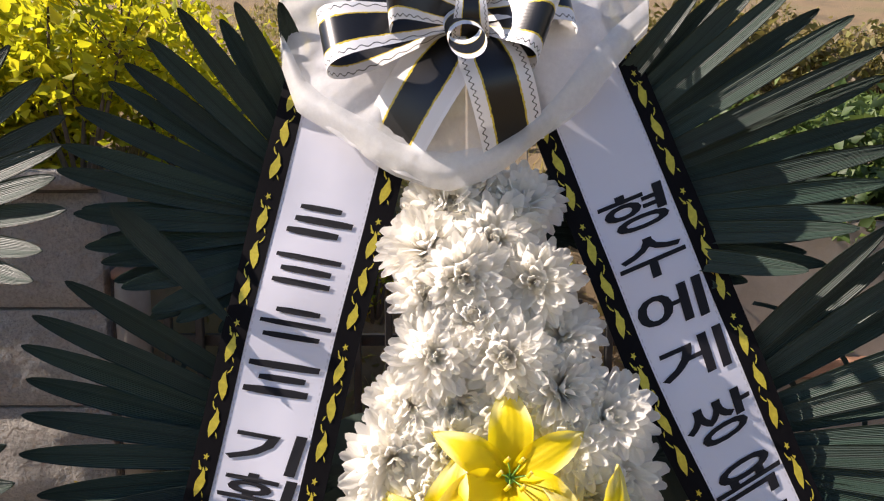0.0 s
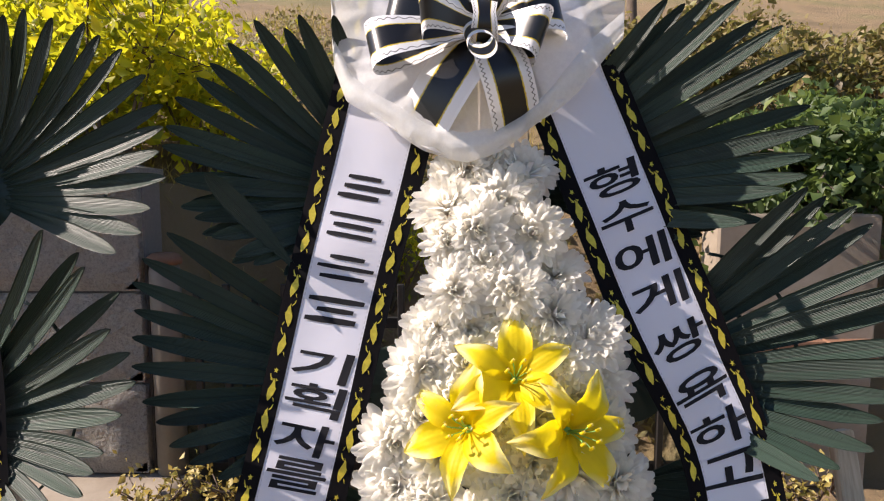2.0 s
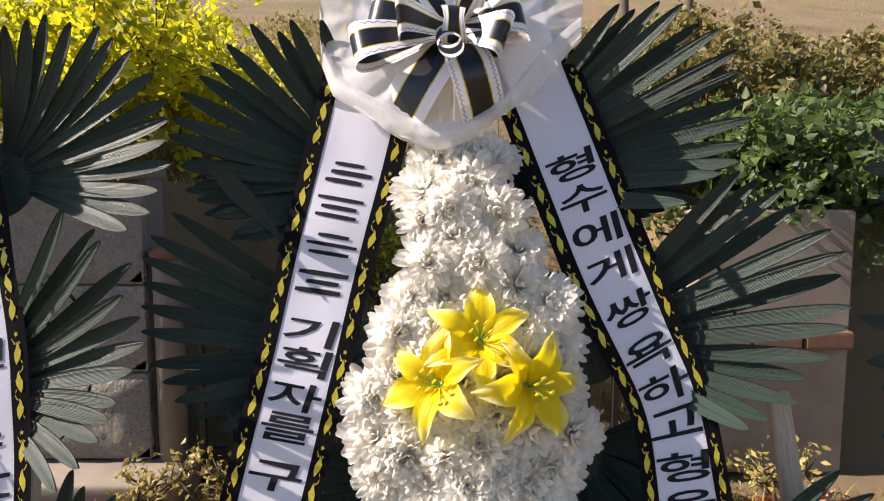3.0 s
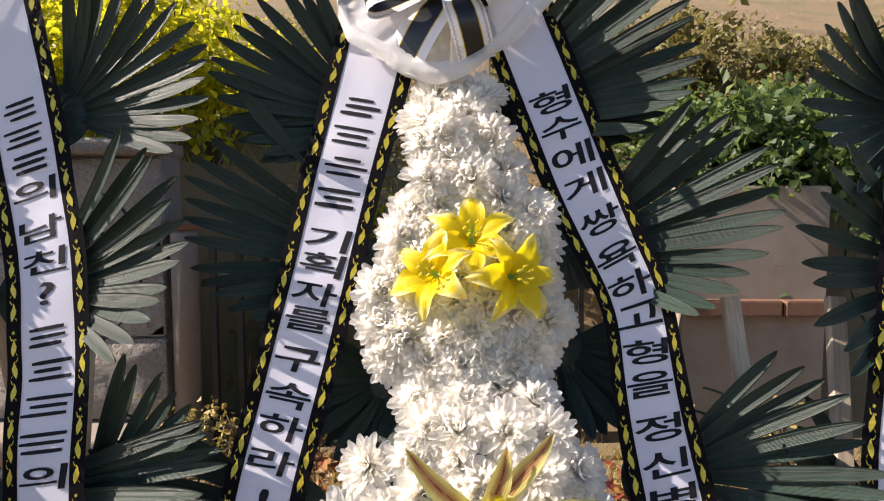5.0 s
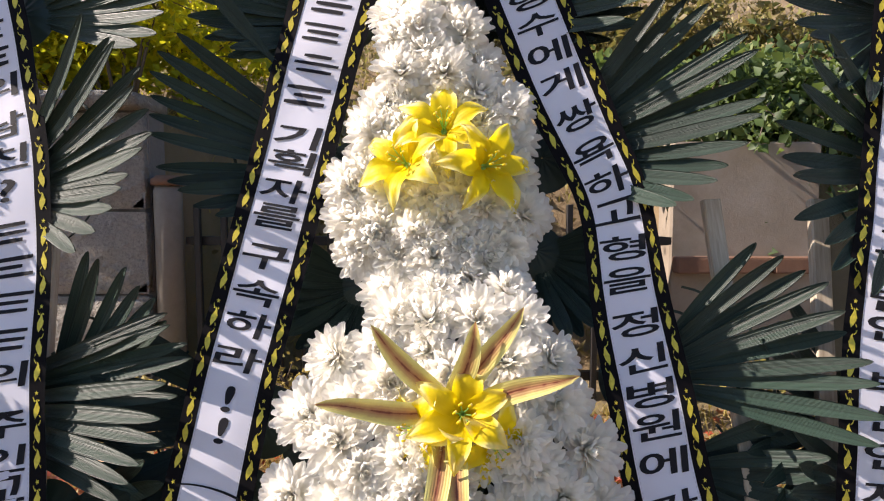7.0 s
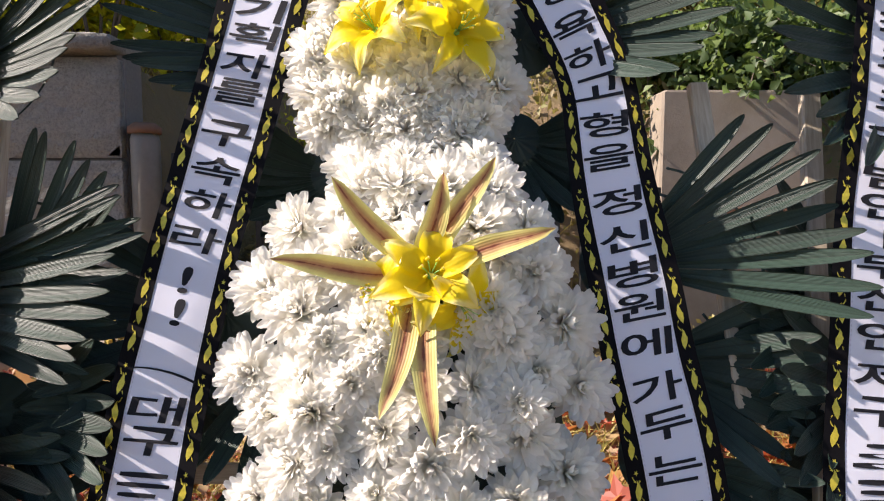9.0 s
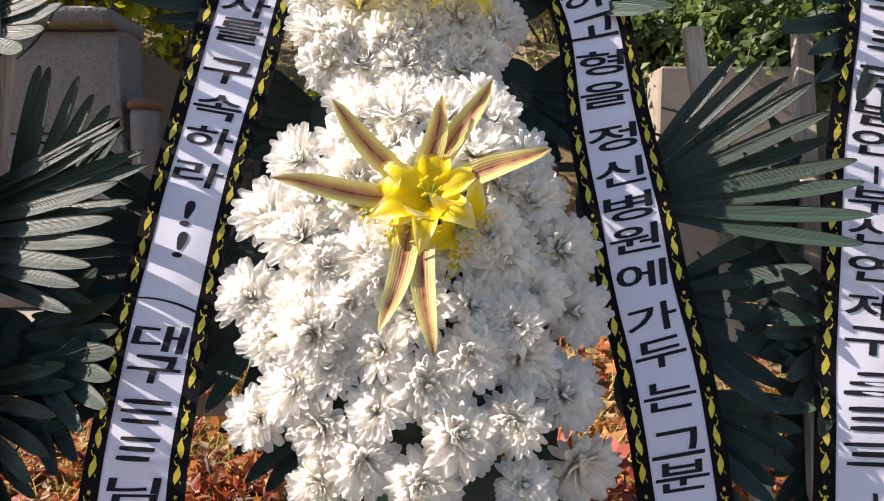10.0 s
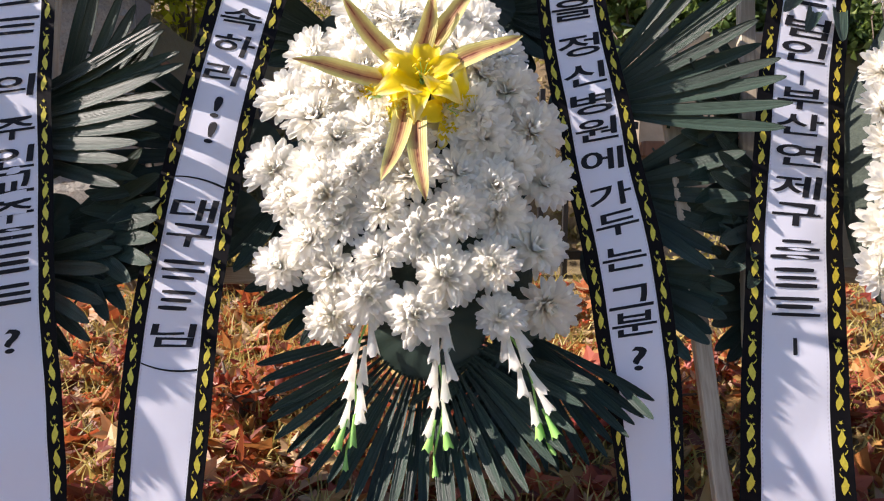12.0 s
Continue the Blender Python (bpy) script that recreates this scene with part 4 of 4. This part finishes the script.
# ---- bow and wrapping ----
def bow(dx):
    thing = tagged(new("ribbon_bow"), "black and white satin bow with gold lines tied on the wreath", "bow")
    knot = on_plane(0.033 + dx, 1.951, 0.112)

    def strip(name, fn, width_way, width, label="", n=26):
        def at(u, v):
            p, k = fn(v)
            return p + width_way * ((u - 0.5) * width * k)
        part(name, Geo().grid(at, 8, n).mesh(name, BOW), thing, label)

    def loop(ang, length, high, width, tilt=0.0, low=0.0):
        a = radians(ang)
        d = ACROSS * math.cos(a) + UP * math.sin(a)
        w = (UP * math.cos(a) - ACROSS * math.sin(a))
        w = (w + OUT * tilt).normalized()

        def fn(v):
            s = math.sin(math.pi * v)
            front = math.sin(2 * math.pi * v)
            return knot + d * (length * s ** 0.75) + OUT * (high * front * (0.5 + 0.5 * s) + low * s), 0.30 + 0.70 * s ** 0.6
        strip("loop", fn, w, width)

    def course(x, z):
        return math.degrees(math.atan2(z - 1.951, x - 0.033)), math.hypot(x - 0.033, (z - 1.951) * 1.03)

    for x, z, high, width, tilt, low in ((-0.142, 1.912, 0.034, 0.082, 0.20, 0.0), (-0.118, 1.990, 0.030, 0.080, -0.2, -0.03), (-0.062, 1.942, 0.028, 0.060, -0.5, 0.045), (-0.035, 2.055, 0.034, 0.078, 0.1, -0.01), (0.105, 2.03, 0.034, 0.078, -0.2, -0.02), (0.160, 1.985, 0.034, 0.076, 0.2, -0.035), (0.122, 1.918, 0.034, 0.076, 0.25, 0.02), (0.105, 1.962, 0.030, 0.070, -0.3, 0.0), (0.066, 1.992, 0.026, 0.050, 0.3, 0.045)):
        loop(*course(x, z), high, width, tilt, low)

    hang = (OUT * 0.62 - UP * 0.75 + ACROSS * 0.12).normalized()

    def ring(v):
        a = 2 * math.pi * v
        return knot + ACROSS * (-0.008 + 0.021 * math.sin(a)) + UP * (-0.046 + 0.030 * math.cos(a)) + OUT * (0.046 - 0.02 * math.cos(a)), 1.0

    strip("loop", ring, hang, 0.046)

    def tail(x, z, width, turn, curl):
        ang, length = course(x, z)
        a = radians(ang)
        d = ACROSS * math.cos(a) + UP * math.sin(a)
        w = (UP * math.cos(a) - ACROSS * math.sin(a))
        w = (w * math.cos(turn) + OUT * math.sin(turn)).normalized()

        def fn(v):
            return knot + d * (length * v) + OUT * (-0.02 + curl * math.sin(v * 3.0) - 0.03 * v), 0.45 + 0.55 * min(1, v * 2.2) ** 0.7
        strip("tail", fn, w, width)

    tail(-0.060, 1.812, 0.092, 0.25, 0.026)
    tail(0.088, 1.806, 0.090, -0.35, 0.058)

    def wound(u, v):
        a = radians(-115 + 230 * v)
        return knot + ACROSS * ((u - 0.5) * 0.044 * (0.75 + 0.25 * abs(math.sin(a)))) + UP * (0.034 * math.sin(a)) + OUT * (0.010 + 0.026 * math.cos(a))

    part("knot", Geo().grid(wound, 8, 14).mesh("knot", BOW), thing, "satin band wound round the middle")
    return thing


def wrapping(dx):
    """A sheer sheet gathered behind the bow: its lower rim runs to a blunt point and is folded up on itself."""
    thing = tagged(new("wrapping_sheet"), "sheer white fibre sheet folded behind the bow", "sheet")
    rim = [(-0.212, 1.945), (-0.209, 1.905), (-0.182, 1.846), (-0.118, 1.801), (-0.055, 1.763), (-0.017, 1.750), (0.012, 1.745), (0.046, 1.757), (0.10, 1.788), (0.15, 1.827), (0.193, 1.868), (0.232, 1.908), (0.268, 1.95)]
    xs, zs = [p[0] for p in rim], [p[1] for p in rim]

    def low(t):
        x = xs[0] + (xs[-1] - xs[0]) * t
        return x, float(np.interp(x, xs, zs))

    def sheet(lift, top, wave, seed):
        def at(u, v):
            x, z0 = low(u)
            z = z0 + (top - z0) * v
            t = 2 * u - 1
            a, r = math.atan2(x - 0.04, 1.95 - z), math.hypot(x - 0.04, 1.95 - z)
            p = lift + 0.035 * (1 - t * t) * (1 - 0.4 * v) + wave * min(1.0, r * 8) * (noise.noise((a * 3.2 + seed, r * 5, seed)) + 0.55 * (1 - 2 * abs(noise.noise((a * 6.5, r * 9, seed + 3)))) * 0.6)
            return on_plane(x * (1 + 0.06 * v) + dx, z, p)
        return at

    part("back_layer", Geo().grid(sheet(0.040, 2.16, 0.015, 1.0), 80, 56).mesh("back_layer", WRAP), thing)

    def fold(u, v):
        x, z0 = low(u)
        t = 2 * u - 1
        high = 0.030 + 0.030 * (0.5 + noise.noise((u * 4.0, 0, 2.0)))
        z = z0 + high * v - 0.004
        return on_plane(x + dx + 0.01 * noise.noise((u * 8, v, 4)), z, 0.040 + 0.035 * (1 - t * t) + 0.014 * math.sin(v * 2.6) + 0.006 * noise.noise((u * 7, v * 1.5, 5.0)) + 0.002 * noise.noise((u * 30, v * 3.0, 8.0)))

    part("folded_rim", Geo().grid(fold, 110, 8).mesh("folded_rim", WRAP), thing)
    return thing


# ---- build: setting ----
ground()
stone_wall()
side_wall()
fence()

# ---- build: the three wreaths ----
main = wreath(0.0, [
    (-0.250, 1.748, 0.221, 80, 252, 0.01, 11.6, 0.075, 0.12, 0.27, (-0.137, 1.692)), (0.350, 1.784, 0.206, -64, 98, -0.01, 11.4, 0.075, 0.20, 0.27, (0.09, 1.685)), (0.345, 1.770, 0.190, -84, 20, -0.045, 11.4, 0.075, 0.16, 0.27, (0.12, 1.69)),
    (-0.255, 1.735, 0.205, 180, 268, 0.0, 11.6, 0.075, 0.10, 0.27, (-0.14, 1.70)), (-0.283, 1.457, 0.245, 142, 256, -0.025, 10.6, 0.075, 0.12, 0.27, (-0.102, 1.360)), (0.447, 1.468, 0.235, -72, 78, -0.005, 11.2, 0.075, 0.26, 0.27, (0.281, 1.385)),
    (-0.290, 0.850, 0.330, 142, 232, -0.045), (-0.330, 0.690, 0.270, 150, 225, -0.05), (0.527, 0.917, 0.318, -14, 74, -0.005, 8.9, 0.075, 0.26, 0.27, (0.458, 0.944)),
    (-0.180, 0.800, 0.270, 240, 300, -0.055), (0.520, 0.600, 0.240, -62, 0, -0.02), (0.510, 0.770, 0.285, -48, 34, -0.03, 9.4, 0.075, 0.18),
    (-0.020, 0.640, 0.270, 205, 250, -0.05), (-0.090, 1.120, 0.190, 150, 275, -0.055, 9.6, 0.06, 0.03), (0.270, 1.190, 0.200, -85, 30, -0.05, 9.6, 0.06, 0.03),
    (0.300, 0.480, 0.280, 215, 330, 0.04, 6.0, 0.06, 0.16, 0.18), (0.115, 0.455, 0.312, 186, 352, 0.075, 5.2, 0.118, 0.20, 0.18, (0.115, 0.50))],
    "two-tier funeral wreath of white chrysanthemums and palm fans", 21)
loose_leaf(main, (-0.265, 1.575, 0.02), (-0.392, 1.715, 0.035), 0.30)
loose_leaf(main, (0.455, 0.420, 0.06), (0.520, 0.335, 0.085), 0.16)
wreath(-1.22, [
    (-0.710, 1.729, 0.243, -40, 112, 0.03, 10.6, 0.075, 0.06, 0.27, (-0.831, 1.690)), (-0.726, 1.380, 0.277, -52, 60, 0.01, 9.2, 0.075, 0.26, 0.27, (-0.856, 1.300)),
    (-0.650, 0.940, 0.272, -54, 34, -0.035, 6.8, 0.075, 0.20, 0.27, (-0.95, 0.88)), (-0.707, 0.576, 0.218, -64, 30, -0.02, 11.0, 0.06, 0.15, 0.27, (-0.82, 0.60)), (-0.650, 0.920, 0.272, 30, 84, -0.02, 10.0, 0.075, 0.15, 0.27, (-0.74, 0.85)), (-0.700, 0.680, 0.300, -48, 30, -0.016, 9.4, 0.075, 0.18),
    (-1.45, 1.70, 0.33, 75, 265, 0.0), (-1.42, 1.36, 0.38, 140, 250, 0.0), (-1.55, 0.85, 0.35, 120, 250, 0.0)],
    "white chrysanthemum funeral wreath standing beside the others", 22, False)
wreath(1.15, [
    (1.090, 1.705, 0.330, 78, 265, -0.004), (1.110, 1.360, 0.385, 140, 250, 0.0),
    (0.950, 0.850, 0.330, 130, 240, -0.045), (0.930, 0.530, 0.260, 140, 250, -0.05), (0.945, 0.720, 0.285, 150, 226, -0.015, 10.4, 0.075, 0.18),
    (1.47, 1.72, 0.35, -88, 104, 0.0), (1.59, 1.41, 0.36, -62, 48, 0.0), (1.72, 0.93, 0.38, -38, 64, 0.0), (1.3, 0.42, 0.33, 165, 375, 0.04)],
    "white chrysanthemum funeral wreath at the end of the row", 23, False)

# ---- build: sashes ----
WIDE = [(2.1, 0.185), (1.72, 0.180), (1.5, 0.168), (1.1, 0.163), (0.9, 0.158), (0.6, 0.170), (0.4, 0.178), (0.1, 0.168)]
LEFT = Band([(2.1, -0.07), (1.9, -0.112), (1.72, -0.152), (1.55, -0.192), (1.37, -0.228), (1.28, -0.248), (1.106, -0.287), (0.967, -0.320), (0.88, -0.332), (0.78, -0.350), (0.54, -0.383), (0.465, -0.390), (0.2, -0.398), (0.08, -0.40)], WIDE, 1.7)
sash(LEFT, 2.02, 0.09, [("#", 1.702), ("#", 1.640), ("#", 1.575), ("#", 1.509), ("기", 1.426), ("획", 1.376), ("자", 1.319), ("를", 1.268), ("구", 1.190), ("속", 1.124), ("하", 1.065), ("라", 1.002), ("!", 0.932), ("!", 0.878), ("(", 0.775), ("대", 0.720), ("구", 0.669), ("#", 0.601), ("#", 0.543), ("님", 0.476), (")", 0.417)],
     "white satin sash with black gold-leaf borders and vertical lettering")
RIGHT = Band([(2.1, 0.12), (1.9, 0.18), (1.77, 0.227), (1.55, 0.304), (1.45, 0.345), (1.37, 0.382), (1.30, 0.412), (1.2, 0.420), (1.126, 0.427), (1.05, 0.438), (0.917, 0.462), (0.8, 0.478), (0.676, 0.505), (0.574, 0.519), (0.35, 0.541), (0.2, 0.545), (0.08, 0.545)],
             [(2.1, 0.175), (1.7, 0.170), (1.5, 0.165), (1.36, 0.146), (1.26, 0.144), (1.1, 0.154), (0.9, 0.164), (0.5, 0.164), (0.35, 0.150), (0.2, 0.128), (0.08, 0.12)], 4.3)
sash(RIGHT, 2.02, 0.09, [("형", 1.715), ("수", 1.658), ("에", 1.597), ("게", 1.536), ("쌍", 1.465), ("욕", 1.394), ("하", 1.335), ("고", 1.278), ("형", 1.208), ("을", 1.148), ("정", 1.068), ("신", 1.005), ("병", 0.943), ("원", 0.887), ("에", 0.823), ("가", 0.751), ("두", 0.694), ("는", 0.625), ("그", 0.548), ("분", 0.496), ("?", 0.430)],
     "white satin sash with black gold-leaf borders, bent by the flowers")
NEXT_LEFT = Band([(2.1, -1.02), (1.9, -0.95), (1.75, -0.90), (1.646, -0.866), (1.39, -0.790), (1.227, -0.768), (1.178, -0.760), (0.92, -0.744), (0.7, -0.722), (0.466, -0.698), (0.2, -0.653), (0.08, -0.64)], WIDE, 7.7, 0.022)
sash(NEXT_LEFT, 2.02, 0.09, [("#", 1.697), ("#", 1.640), ("#", 1.583), ("의", 1.523), ("남", 1.446), ("친", 1.381), ("?", 1.318), ("#", 1.235), ("#", 1.170), ("#", 1.104), ("#", 1.037), ("의", 0.974), ("주", 0.885), ("인", 0.825), ("교", 0.774), ("주", 0.716), ("#", 0.665), ("#", 0.615), ("#", 0.555), ("?", 0.466)],
     "white satin sash with black borders hanging on the neighbouring wreath")
FAR_LEFT = Band([(2.1, -1.28), (1.5, -1.43), (1.1, -1.53), (0.6, -1.62), (0.08, -1.64)], WIDE, 9.1)
sash(FAR_LEFT, 2.02, 0.09, [], "plain white satin sash with black borders")
NEXT_RIGHT = Band([(2.1, 1.10), (1.72, 1.055), (1.5, 1.015), (1.28, 0.970), (1.05, 0.918), (0.69, 0.868), (0.35, 0.838), (0.2, 0.828), (0.08, 0.825)], [(2.1, 0.18), (1.3, 0.175), (1.05, 0.186), (0.7, 0.197), (0.35, 0.215), (0.08, 0.235)], 12.4, 0.02)
sash(NEXT_RIGHT, 2.02, 0.09, [("#", 1.40), ("#", 1.33), ("#", 1.25), ("#", 1.18), ("범", 1.111), ("인", 1.058), ("-", 1.000), ("부", 0.955), ("산", 0.900), ("연", 0.835), ("제", 0.769), ("구", 0.712), ("#", 0.642), ("#", 0.585), ("#", 0.528), ("-", 0.451)],
     "white satin sash with black borders hanging in loose waves", (0.100, 0.047))
FAR_RIGHT = Band([(2.1, 1.34), (1.5, 1.52), (1.1, 1.65), (0.6, 1.73), (0.08, 1.76)], WIDE, 15.1)
sash(FAR_RIGHT, 2.02, 0.09, [], "plain white satin sash with black borders")

# ---- build: bows ----
for shift in (0.0, -1.22, 1.22):
    wrapping(shift)
    bow(shift)

# ---- build: plants and ground cover ----
for k, (x, y) in enumerate(((-1.75, 2.95), (-2.15, 3.25), (-2.6, 2.95), (-3.1, 3.3), (-1.55, 3.6), (-2.3, 3.9), (-3.6, 3.0))):
    bush((x, y, ground_height(x, y)), (0.5, 0.42, 0.95), 2800, 0.072, YELLOW_LEAVES, "yellow and lime leaved autumn shrub above the wall", 40 + k, 9)
bush((-0.35, 3.2, ground_height(-0.35, 3.2)), (0.4, 0.3, 0.5), 700, 0.05, YELLOW_LEAVES, "small yellow leaved shrub on the slope", 52, 7)
for k, (x, y) in enumerate(((1.35, 2.95), (1.8, 3.0), (2.25, 2.95), (2.75, 3.1), (3.3, 3.2), (1.5, 3.7), (2.2, 3.8), (3.0, 4.0))):
    bush((x, y, ground_height(x, y)), (0.42, 0.34, 0.55), 2200, 0.070, GREEN_LEAVES, "dense green leaved shrub above the wall", 60 + k, 9, 0.3)
climber(1.15, 3.2, 71)
for k, (x, y) in enumerate(((1.0, 4.4), (1.9, 4.9), (2.8, 4.7), (3.6, 5.0), (0.4, 5.2), (2.3, 5.9), (4.4, 5.6))):
    bush((x, y, ground_height(x, y)), (0.6, 0.5, 0.6), 1500, 0.085, WEEDS, "brown and olive brush on the slope", 110 + k, 9)
for k, (x, y) in enumerate(((-0.95, 2.15), (-1.2, 2.05), (-0.7, 2.2), (1.1, 2.2), (1.5, 2.25))):
    bush((x, y, ground_height(x, y)), (0.14, 0.1, 0.26), 260, 0.035, DRY_GRASS, "low straw coloured plant before the wall", 80 + k, 6)
for k, (x, y) in enumerate(((-0.42, 1.05), (-0.85, 1.25), (-0.2, 1.2), (0.75, 1.1), (1.05, 1.3))):
    bush((x, y, ground_height(x, y)), (0.16, 0.12, 0.16), 320, 0.04, RED_LEAVES, "low shrub with red autumn leaves", 90 + k, 7)
undergrowth()
sapling(1.9, 6.2, 3)
sapling(2.9, 7.0, 4)
leaf_litter()
grass()
